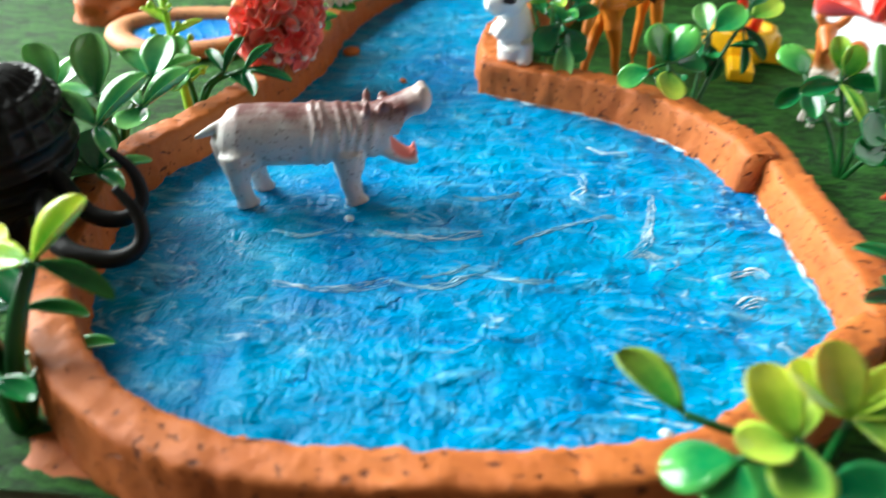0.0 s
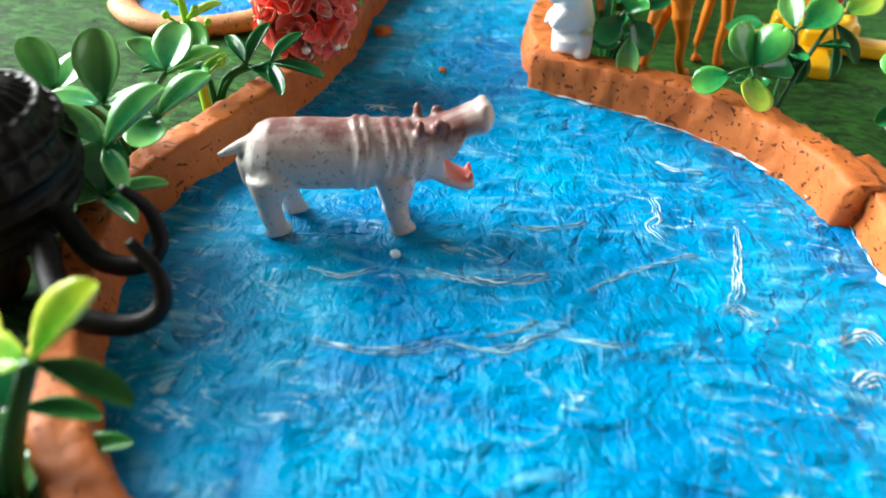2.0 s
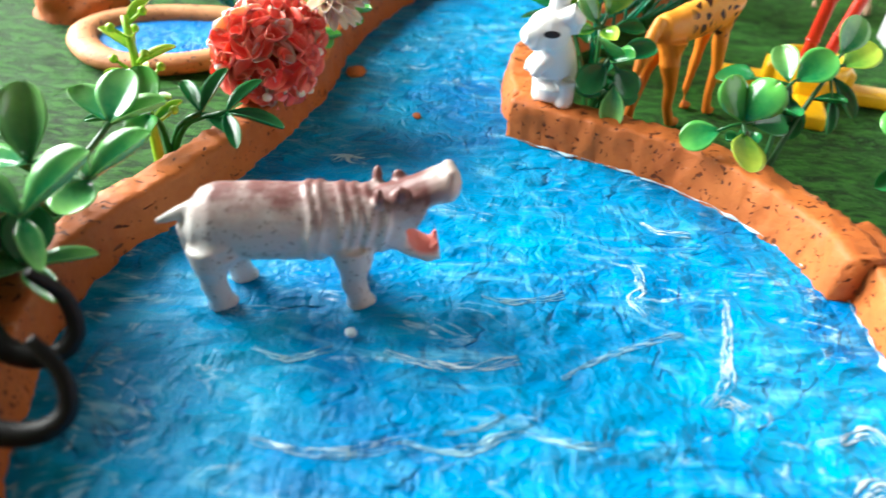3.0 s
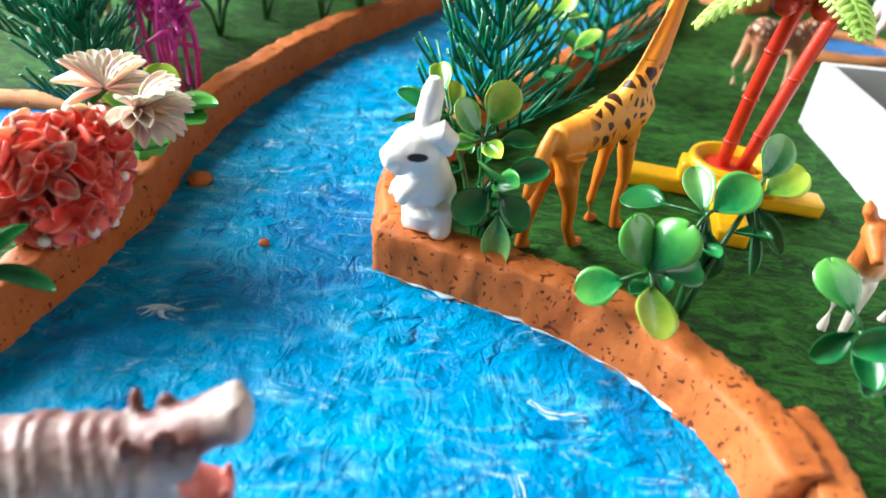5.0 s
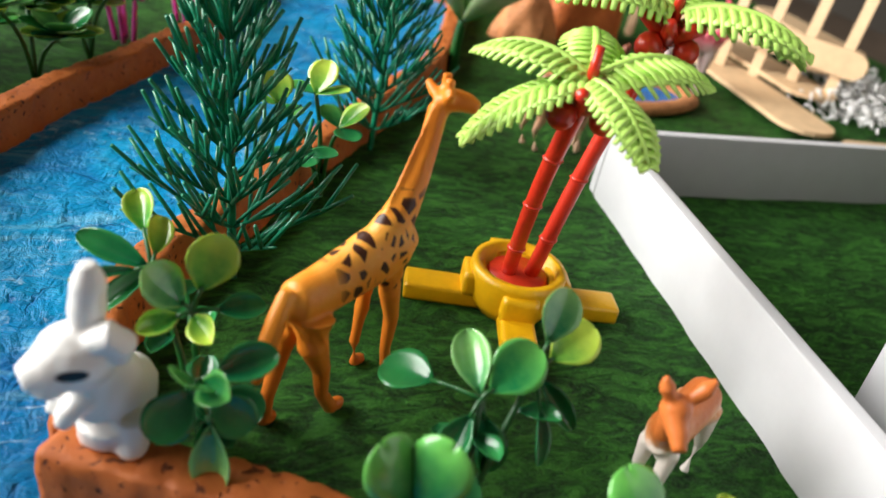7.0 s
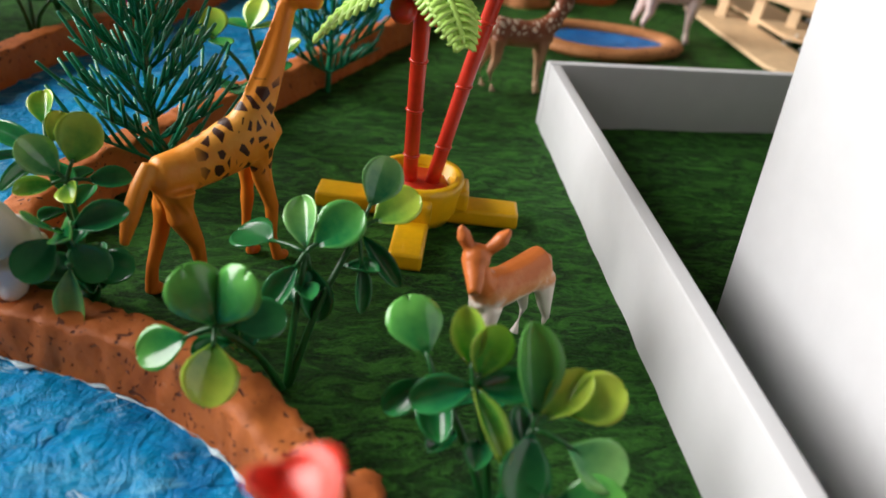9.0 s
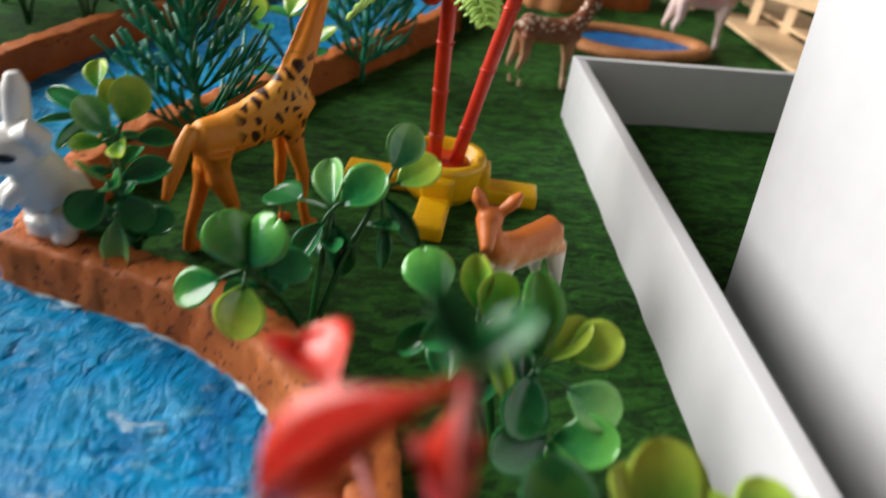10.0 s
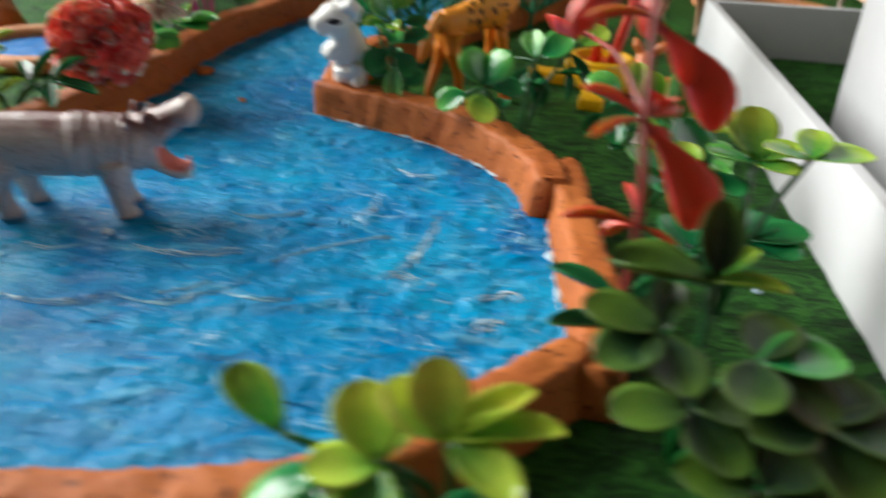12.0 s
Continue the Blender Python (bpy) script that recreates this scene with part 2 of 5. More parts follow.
def figure_material(name, stops, axis, lo, hi, rough=0.38, spots=None, spot_scale=230.0, centre=None, radius=0.005, pink=None, speckle=0.0, along=(-1.0, -0.9), flat=1.0, pale=None):
    """Painted toy: colour by height or length of the toy, with optional dark spots, speckles and one round painted patch."""
    m, ns, ls, b = material(name, rough, 0, 0.35)
    tc = ns.new("ShaderNodeTexCoord")
    sep = ns.new("ShaderNodeSeparateXYZ")
    ls.new(tc.outputs["Object"], sep.inputs[0])
    span = ns.new("ShaderNodeMapRange")
    span.inputs[1].default_value, span.inputs[2].default_value = lo, hi
    ls.new(sep.outputs["XYZ".index(axis)], span.inputs[0])
    wob = noise_tex(ns, ls, 170, 4)
    add = node(ns, "ShaderNodeMath")
    add.operation = "MULTIPLY_ADD"
    add.inputs[1].default_value = 0.30
    ls.new(wob, add.inputs[0])
    ls.new(span.outputs[0], add.inputs[2])
    c = ramp(ns, ls, add.outputs[0], [(p + 0.15, col) for p, col in stops])
    if spots:
        vor = node(ns, "ShaderNodeTexVoronoi", Scale=spot_scale, Randomness=0.85)
        vor.feature = "DISTANCE_TO_EDGE"
        squash = ns.new("ShaderNodeMapping")
        squash.inputs["Scale"].default_value, squash.inputs["Rotation"].default_value = (1.15, 0.55, 0.85), (0, radians(25), 0)
        ls.new(tc.outputs["Object"], squash.inputs[0])
        ls.new(squash.outputs[0], vor.inputs["Vector"])
        dots = ramp(ns, ls, vor.outputs["Distance"], [(0.17, (0, 0, 0)), (0.205, (1, 1, 1))])
        front = ns.new("ShaderNodeMapRange")
        front.inputs[1].default_value, front.inputs[2].default_value = along
        ls.new(sep.outputs[0], front.inputs[0])
        dots = mix(ns, ls, 1.0, dots, front.outputs[0], "MULTIPLY")
        low, high = spots[1], spots[2]
        gate = ramp(ns, ls, span.outputs[0], [(low, (0, 0, 0)), (low + 0.03, (1, 1, 1)), (high, (1, 1, 1)), (high + 0.06, (0, 0, 0))])
        c = mix(ns, ls, mix(ns, ls, 1.0, dots, gate, "MULTIPLY"), c, spots[0])
    if speckle:
        sp = ramp(ns, ls, noise_tex(ns, ls, 800, 2), [(0.61, (0, 0, 0)), (0.65, (1, 1, 1))])
        c = mix(ns, ls, mix(ns, ls, speckle, (0, 0, 0), sp), c, (0.10, 0.06, 0.04))
    if centre:
        d = ns.new("ShaderNodeVectorMath")
        d.operation = "DISTANCE"
        squeeze = ns.new("ShaderNodeMapping")
        squeeze.inputs["Scale"].default_value = (1.0, 1.0, flat)
        d.inputs[1].default_value = (centre[0], centre[1], centre[2] * flat)
        ls.new(tc.outputs["Object"], squeeze.inputs[0])
        ls.new(squeeze.outputs[0], d.inputs[0])
        near = ns.new("ShaderNodeMapRange")
        near.inputs[1].default_value, near.inputs[2].default_value = radius, radius * 0.8
        ls.new(d.outputs["Value"], near.inputs[0])
        c = mix(ns, ls, near.outputs[0], c, pink)
    if pale:
        place, reach, tint = pale
        d = ns.new("ShaderNodeVectorMath")
        d.operation = "DISTANCE"
        d.inputs[1].default_value = place
        ls.new(tc.outputs["Object"], d.inputs[0])
        near = ns.new("ShaderNodeMapRange")
        near.inputs[1].default_value, near.inputs[2].default_value = reach, reach * 0.55
        ls.new(d.outputs["Value"], near.inputs[0])
        c = mix(ns, ls, near.outputs[0], c, tint)
    ls.new(c, b.inputs["Base Color"])
    bump(ns, ls, b, noise_tex(ns, ls, 520, 4), 0.35, 0.0004)
    return m


# ---- mesh helpers ----
def mesh_of(bm, smooth=True):
    bmesh.ops.recalc_face_normals(bm, faces=bm.faces)
    me = bpy.data.meshes.new("mesh")
    bm.to_mesh(me)
    bm.free()
    if smooth:
        me.polygons.foreach_set("use_smooth", [True] * len(me.polygons))
    return me


def part(name, bm, mat, parent=None, label="", smooth=True):
    me = bm if isinstance(bm, bpy.types.Mesh) else mesh_of(bm, smooth)
    if mat and not me.materials:
        me.materials.append(mat)
    ob = new(name, me)
    if parent:
        ob.parent = parent
    return tagged(ob, label)


def thing(name, base, label, category, group="", kind=""):
    ob = new(name)
    ob.empty_display_size = 0.01
    ob.location = base
    return tagged(ob, label, category, group, kind)


def tube(bm, pts, radii, n=10, side=1.0):
    """A closed tube through pts; side: how much wider than high it is."""
    pts = [Vector(p) for p in pts]
    rings = []
    for i, p in enumerate(pts):
        d = (pts[min(i + 1, len(pts) - 1)] - pts[max(i - 1, 0)]).normalized()
        across = d.cross(Vector((0, 0, 1)))
        across = across.normalized() if across.length > 0.05 else Vector((1, 0, 0)).cross(d).normalized()
        up = across.cross(d).normalized()
        r = radii[i] if isinstance(radii, (list, tuple)) else radii
        rs, ru = r if isinstance(r, tuple) else (r * side, r)
        rings.append([bm.verts.new(p + across * rs * math.cos(a) + up * ru * math.sin(a)) for a in (2 * math.pi * k / n for k in range(n))])
    for a, b in zip(rings, rings[1:]):
        for k in range(n):
            bm.faces.new((a[k], a[(k + 1) % n], b[(k + 1) % n], b[k]))
    bm.faces.new(rings[0][::-1])
    bm.faces.new(rings[-1])


def ball(bm, c, r, turn=None, n=14):
    r = r if isinstance(r, (tuple, list)) else (r, r, r)
    m = Matrix.Translation(c) @ (turn.to_matrix().to_4x4() if turn else Matrix.Identity(4)) @ Matrix.Diagonal((*r, 1))
    bmesh.ops.create_uvsphere(bm, u_segments=n, v_segments=max(6, n // 2), radius=1, matrix=m)


def curve_through(pts, step):
    """Evenly stepped points on a smooth curve through pts."""
    pts = [Vector(p) for p in pts]
    ext = [2 * pts[0] - pts[1]] + pts + [2 * pts[-1] - pts[-2]]
    out = []
    for a, b, c, d in zip(ext, ext[1:], ext[2:], ext[3:]):
        k = max(2, int((c - b).length / step))
        for i in range(k):
            t = i / k
            out.append(0.5 * (2 * b + (c - a) * t + (2 * a - 5 * b + 4 * c - d) * t * t + (3 * b - a - 3 * c + d) * t ** 3))
    return out + [pts[-1]]


def box(bm, lo, hi, bevel=0.0):
    c, s = [(a + b) / 2 for a, b in zip(lo, hi)], [b - a for a, b in zip(lo, hi)]
    made = bmesh.ops.create_cube(bm, size=1, matrix=Matrix.Translation(c) @ Matrix.Diagonal((*s, 1)))
    if bevel:
        edges = {e for v in made["verts"] for e in v.link_edges}
        bmesh.ops.bevel(bm, geom=list(edges), offset=bevel, segments=2, affect="EDGES", profile=0.7)


def figure(name, base, build, mat, label, category, voxel=0.0006, smooth=5):
    """A moulded toy: its limbs and body grown together into one skin. build() works in millimetres from the base."""
    bm = bmesh.new()
    build(bm)
    bmesh.ops.scale(bm, vec=(0.001, 0.001, 0.001), verts=bm.verts)
    ob = part(name, bm, mat)
    ob.location = base
    r = ob.modifiers.new("skin", "REMESH")
    r.mode, r.voxel_size, r.use_smooth_shade = "VOXEL", voxel, True
    s = ob.modifiers.new("soften", "SMOOTH")
    s.factor, s.iterations = 0.5, smooth
    return tagged(ob, label, category)


# ---- the room and the table ----
def room():
    x0, x1, y0, y1, z0, z1 = -1.3, 1.9, -1.6, 2.0, -0.78, 1.75
    def slab(name, lo, hi, mat, label):
        bm = bmesh.new()
        box(bm, lo, hi)
        return tagged(part(name, bm, mat, smooth=False), label, name.split("_")[0], kind="structure")
    slab("floor", (x0, y0, z0 - 0.1), (x1, y1, z0), TABLE, "plain dark brown room floor")
    slab("ceiling", (x0, y0, z1), (x1, y1, z1 + 0.1), PLASTER, "plain pale plaster ceiling")
    slab("wall_north", (x0, y1, z0), (x1, y1 + 0.1, z1), PLASTER, "plain warm plaster wall")
    slab("wall_south", (x0, y0 - 0.1, z0), (x1, y0, z1), PLASTER, "plain warm plaster wall")
    slab("wall_east", (x1, y0 - 0.1, z0), (x1 + 0.1, y1 + 0.1, z1), PLASTER, "plain warm plaster wall")
    west = thing("wall_west", (0, 0, 0), "plain warm plaster wall with a window opening", "wall", kind="structure")
    for lo, hi in (((x0 - 0.1, y0, z0), (x0, 0.0, z1)), ((x0 - 0.1, 1.5, z0), (x0, y1, z1)),
                   ((x0 - 0.1, 0.0, z0), (x0, 1.5, 0.1)), ((x0 - 0.1, 0.0, 1.4), (x0, 1.5, z1))):
        bm = bmesh.new()
        box(bm, lo, hi)
        part("wall_section", bm, PLASTER, west, smooth=False)


room()


def table():
    t = thing("table", (0.1, 0.45, -0.78), "plain brown table under the model", "table")
    bm = bmesh.new()
    box(bm, (-0.75, -0.75, 0.705), (0.75, 0.75, 0.745), 0.006)
    part("tabletop", bm, TABLE, t)
    for sx in (-0.68, 0.68):
        for sy in (-0.68, 0.68):
            bm = bmesh.new()
            box(bm, (sx - 0.03, sy - 0.03, 0), (sx + 0.03, sy + 0.03, 0.705), 0.004)
            part("leg", bm, TABLE, t)


table()


def base_board():
    bm = bmesh.new()
    box(bm, (-0.42, 0.0715, -0.035), (0.56, 1.02, -0.0035), 0.0012)
    tagged(part("base_board", bm, PLY), "grey weathered plywood base board of the model", "board", kind="structure")


base_board()


def ground():
    bm = bmesh.new()
    nx, ny, x0, x1, y0, y1 = 180, 176, -0.418, 0.558, 0.0765, 1.018
    grid = [[bm.verts.new((x := x0 + (x1 - x0) * i / nx, y := y0 + (y1 - y0) * j / ny,
             -0.0012 + 0.0010 * noise.noise((x * 45, y * 90, 0)) + 0.0004 * noise.noise((x * 160, y * 260, 3)))) for i in range(nx + 1)] for j in range(ny + 1)]
    for a, b in zip(grid, grid[1:]):
        for k in range(nx):
            bm.faces.new((a[k], a[k + 1], b[k + 1], b[k]))
    tagged(part("ground", bm, GRASS), "green mottled artificial turf cloth on the board", "turf", kind="structure")


ground()

# Inner foot of the left bank, the front, the right bank of the pond, and the right bank of the stream.
LEFT = [(0.10, 0.86), (0.062, 0.70), (0.036, 0.57), (0.004, 0.492), (-0.026, 0.428), (-0.046, 0.366), (-0.054, 0.320), (-0.054, 0.284), (-0.060, 0.244),
        (-0.070, 0.206), (-0.079, 0.184), (-0.081, 0.160), (-0.076, 0.138), (-0.068, 0.115), (-0.057, 0.098), (-0.042, 0.085), (-0.022, 0.0775), (0.005, 0.0765),
        (0.035, 0.0805), (0.056, 0.087), (0.076, 0.105), (0.0955, 0.1235)]
RIGHT_LOW = [(0.099, 0.117), (0.1015, 0.140), (0.1005, 0.165), (0.0995, 0.190), (0.0985, 0.214)]
RIGHT = [(0.0935, 0.196), (0.0915, 0.210), (0.083, 0.2265), (0.070, 0.2405), (0.054, 0.2515), (0.036, 0.2595), (0.013, 0.2685)]
STREAM = [(0.0165, 0.272), (0.015, 0.300), (0.022, 0.328), (0.040, 0.358), (0.066, 0.403), (0.104, 0.464), (0.138, 0.522), (0.165, 0.60), (0.19, 0.70), (0.205, 0.86)]


def clay_strip(name, path, width, height, label, mat=CLAY, seed=0.0, top=0.70, rough=1.0):
    """A hand-rolled strip of clay laid along a path, with pressed, uneven sides."""
    pts = curve_through([(x, y, 0) for x, y in path], 0.0014)
    rise = [(-0.5, 0.0), (-0.5, 0.18), (-0.5, 0.36), (-0.5, 0.54), (-0.5, 0.74), (-0.5, 0.91), (-0.465, 0.985), (-0.30, 1.0), (-0.10, 1.0)]
    prof = [(u * (1 + (top - 1) * w), w) for u, w in rise]
    prof = prof + [(-u, w) for u, w in prof[::-1]] + [(0.2, 0.0), (-0.2, 0.0)]
    bm, rings = bmesh.new(), []
    for i, p in enumerate(pts):
        d = (pts[min(i + 1, len(pts) - 1)] - pts[max(i - 1, 0)]).normalized()
        side = Vector((d.y, -d.x, 0))
        hh = height * (1 + 0.10 * noise.noise((i * 0.04, seed, 1.7)))
        end = min(1.0, 0.86 + 0.05 * min(i, len(pts) - 1 - i))
        ring = []
        for u, w in prof:
            q = p + side * (u * width * end) + Vector((0, 0, -0.0025 + w * (hh * (0.9 + 0.1 * end) + 0.0025)))
            k = noise.noise_vector((q * 170) + Vector((seed, 0, 0))) * 0.0006 + noise.noise_vector(q * 520 + Vector((0, seed, 0))) * 0.00075
            ring.append(bm.verts.new(q + k * rough))
        rings.append(ring)
    for a, b in zip(rings, rings[1:]):
        for k in range(20):
            bm.faces.new((a[k], a[(k + 1) % 20], b[(k + 1) % 20], b[k]))
    bm.faces.new(rings[0][::-1])
    bm.faces.new(rings[-1])
    return tagged(part(name, bm, mat), label, "clay wall", kind="structure")


clay_strip("wall_left", LEFT, 0.0115, 0.0122, "orange clay bank of the pond and stream, pitted", seed=1.0)
clay_strip("wall_right_low", RIGHT_LOW, 0.0125, 0.0112, "orange clay bank piece beside the pond, cracked at its joint", seed=7.0)
clay_strip("wall_right", RIGHT, 0.0140, 0.0122, "orange clay bank round the pond, textured and chipped", seed=4.0, rough=1.15)
clay_strip("wall_stream", STREAM, 0.0125, 0.0120, "orange clay bank along the far side of the stream", seed=9.0, rough=1.3)


def inside(x, y, poly):
    hit = False
    for (ax, ay), (bx, by) in zip(poly, poly[1:] + poly[:1]):
        if (ay > y) != (by > y) and x < (bx - ax) * (y - ay) / (by - ay) + ax:
            hit = not hit
    return hit


def water_height(x, y):
    """Ridged relief of the thick paint."""
    sx, sy = x + 0.006 * noise.noise((x * 40, y * 40, 1)), y + 0.006 * noise.noise((x * 40, y * 40, 9))
    ridge = 1 - abs(noise.noise((sx * 55 + sy * 25, sy * 120 - sx * 30, 5))) * 2.2
    ridge2 = 1 - abs(noise.noise((sx * 150 - sy * 60, sy * 170 + sx * 90, 8))) * 2.2
    return -0.0004 + 0.0008 * max(0, ridge) ** 2 + 0.0003 * max(0, ridge2) ** 2 + 0.0005 * noise.noise((x * 90, y * 110, 2))


def water():
    flat = lambda path: [(p.x, p.y) for p in curve_through([(x, y, 0) for x, y in path], 0.006)]
    outline = flat(LEFT) + flat(RIGHT_LOW) + flat(RIGHT) + flat(STREAM)
    bm, step, verts = bmesh.new(), 0.0014, {}
    def vert(i, j):
        if (i, j) not in verts:
            x, y = i * step, j * step
            z = water_height(x, y)
            verts[i, j] = bm.verts.new((x, y, z))
        return verts[i, j]
    for i in range(-64, 157):
        for j in range(50, 621):
            if inside((i + 0.5) * step, (j + 0.5) * step, outline):
                bm.faces.new((vert(i, j), vert(i + 1, j), vert(i + 1, j + 1), vert(i, j + 1)))
    w = tagged(part("water", bm, WATER), "bright blue painted clay water with white brush marks", "water", kind="structure")
    return w


WATER_SHEET = water()


def foot_line(path, shift, seed):
    """A ragged line of white plaster where the bank meets the paint."""
    pts = curve_through([(x + shift[0], y + shift[1], 0.0006) for x, y in path], 0.001)
    bm = bmesh.new()
    tube(bm, [p + noise.noise_vector(p * 240) * 0.0008 for p in pts],
         [(max(0.00006, 0.0001 + 0.0024 * noise.noise((i * 0.16, seed, 0))), max(0.00006, 0.0001 + 0.0010 * noise.noise((i * 0.16, seed, 0)))) for i in range(len(pts))], 7)
    part("plaster_line", bm, WHITE_PAINT, WATER_SHEET, "ragged white plaster line at the foot of the bank")


foot_line(RIGHT[1:], (-0.0035, -0.0062), 3.0)
foot_line(RIGHT_LOW[1:], (-0.0066, 0.0), 6.0)


# ---- white foam board fence and hut ----
def board_piece(name, a, b, thick, height, parent, lean=0.0, z=-0.003):
    a, b = Vector((*a, 0)), Vector((*b, 0))
    d = (b - a)
    bm = bmesh.new()
    box(bm, (0, 0, 0), (d.length, thick, height), 0.0005)
    ob = part(name, bm, BOARD, parent)
    ob.matrix_local = Matrix.Translation((*a.xy, z)) @ Matrix.Rotation(math.atan2(d.y, d.x), 4, "Z") @ Matrix.Rotation(lean, 4, "X")
    return ob


def fence():
    f = thing("fence", (0, 0, 0), "low white foam board fence standing on the turf", "fence")
    board_piece("side_panel", (0.1563, 0.03), (0.1790, 0.400), -0.0042, 0.0285, f)
    board_piece("end_panel", (0.1790, 0.4005), (0.47, 0.4150), 0.0042, 0.0285, f)


fence()


def hut():
    h = thing("hut", (0, 0, 0), "tall plain white foam board hut wall", "hut")
    board_piece("front_wall", (0.1914, 0.1745), (0.1990, 0.2755), -0.0045, 0.16, h, -0.05)
    board_piece("back_wall", (0.2038, 0.2745), (0.36, 0.269), -0.0045, 0.16, h)
    board_piece("side_wall", (0.1955, 0.1730), (0.330, 0.093), 0.0045, 0.16, h)


hut()


# ---- plastic foliage ----
def leaf_mesh(wide, cup, bend, widest=0.6, notch=0.0, neck=0.95, thick=0.016):
    """A moulded leaf of length 1 along y: narrow at the stalk, round at the end, cupped across, bent along, with a thickness."""
    bm = bmesh.new()
    uv = bm.loops.layers.uv.new("UVMap")
    nu, nv, sheets = 4, 9, []
    for side in (0, 1):
        rows = []
        for j in range(nv + 1):
            v = math.sin(0.5 * math.pi * j / nv)
            w = math.sin(0.5 * math.pi * v / widest) ** neck if v < widest else math.sqrt(max(0.0, 1 - ((v - widest) / (1 - widest)) ** 2))
            w = wide * 0.5 * max(0.07, w)
            row = []
            for i in range(-nu, nu + 1):
                u = i / nu
                y = v - notch * max(0, 1 - abs(u) * 1.6) * max(0.0, v - 0.6) * 2.5
                z = cup * (u * u - 0.4) * (w / max(wide, 1e-6)) * 2 - bend * v * v - 0.03 * max(0, 1 - abs(u) * 4) * (1 - v) - side * thick
                row.append((bm.verts.new((u * w, y, z)), (u * 0.5 + 0.5, v)))
            rows.append(row)
        sheets.append(rows)
    def face(a, b, c, d):
        if len({a[0], b[0], c[0], d[0]}) == 4:
            f = bm.faces.new((a[0], b[0], c[0], d[0]))
            for loop, (_, t) in zip(f.loops, (a, b, c, d)):
                loop[uv].uv = t
    for rows in sheets:
        for a, b in zip(rows, rows[1:]):
            for k in range(2 * nu):
                face(a[k], a[k + 1], b[k + 1], b[k])
    top, low = sheets
    rim = [r[0] for r in top] + top[-1][1:] + [r[-1] for r in top[-2::-1]] + top[0][-2:0:-1]
    rim2 = [r[0] for r in low] + low[-1][1:] + [r[-1] for r in low[-2::-1]] + low[0][-2:0:-1]
    for k in range(len(rim)):
        face(rim[k], rim[(k + 1) % len(rim)], rim2[(k + 1) % len(rim)], rim2[k])
    return mesh_of(bm)


LEAF_SHAPES = {}


def leaf_data(kind, mat):
    """One mesh for each shape and material, shared by all its leaves."""
    if (kind, mat.name) not in LEAF_SHAPES:
        spec = {"round": (0.84, 0.10, 0.06, 0.56, 0.03), "oval": (0.60, 0.22, 0.14, 0.58, 0.0), "long": (0.36, 0.15, 0.22, 0.55, 0.0), "heart": (0.92, -0.10, 0.08, 0.60, 0.12),
                "petal": (0.62, 0.40, 0.25, 0.66, 0.08), "blade": (0.20, 0.10, 0.30, 0.5, 0.0), "spoon": (0.60, 0.30, 0.26, 0.76, 0.0, 3.2), "paddle": (0.34, 0.30, 0.24, 0.72, 0.0, 2.4), "curl": (0.10, 0.20, 0.42, 0.80, 0.0, 1.6)}[kind]
        me = leaf_mesh(*spec)
        me.materials.append(mat)
        LEAF_SHAPES[kind, mat.name] = me
    return LEAF_SHAPES[kind, mat.name]


def leaf(parent, at, way, size, mat, kind="round", up=(0, 0, 1), name="leaf"):
    """A leaf under parent, from the point at (in the plant's own metres) along way."""
    y = Vector(way).normalized()
    x = y.cross(Vector(up))
    x = x.normalized() if x.length > 0.05 else Vector((1, 0, 0))
    z = x.cross(y)
    ob = new(name, leaf_data(kind, mat))
    ob.parent = parent
    ob.matrix_local = Matrix.Translation(at) @ Matrix((x, y, z)).transposed().to_4x4() @ Matrix.Diagonal((size, size, size, 1))
    return ob


def stem(parent, pts, r0, r1, mat=None, name="stem"):
    pts = curve_through(pts, 0.004)
    bm = bmesh.new()
    tube(bm, pts, [r0 + (r1 - r0) * i / (len(pts) - 1) for i in range(len(pts))], 7)
    return part(name, bm, mat or STEM, parent)


def pt(az, el, r=1.0):
    return Vector((math.cos(radians(az)) * math.cos(radians(el)) * r, math.sin(radians(az)) * math.cos(radians(el)) * r, math.sin(radians(el)) * r))


def plant(base, label, sprigs, mat=None, kind="round", category="plant", name="plastic_plant", group="plastic plants", r=0.0009, stem_mat=None):
    """sprigs: (tip in world metres, list of leaves (azimuth, elevation, size[, material[, kind[, fraction of the stem]]]))."""
    p = thing(name, base, label, category, group)
    b = Vector(base)
    for tip, leaves in sprigs:
        t = Vector(tip) - b
        mid = Vector((t.x * 0.35, t.y * 0.35, t.z * 0.6))
        stem(p, [(0, 0, -0.002), mid, t], r * 1.15, r * 0.75, stem_mat)
        for lf in leaves:
            az, el, size = lf[:3]
            m = lf[3] if len(lf) > 3 and lf[3] else (mat or LEAF)
            k = lf[4] if len(lf) > 4 else kind
            f = lf[5] if len(lf) > 5 else 1.0
            at = t if f >= 1 else (mid * (f / 0.6) if f < 0.6 else mid.lerp(t, (f - 0.6) / 0.4))
            leaf(p, at, pt(az, el), size, m, k)
    return p


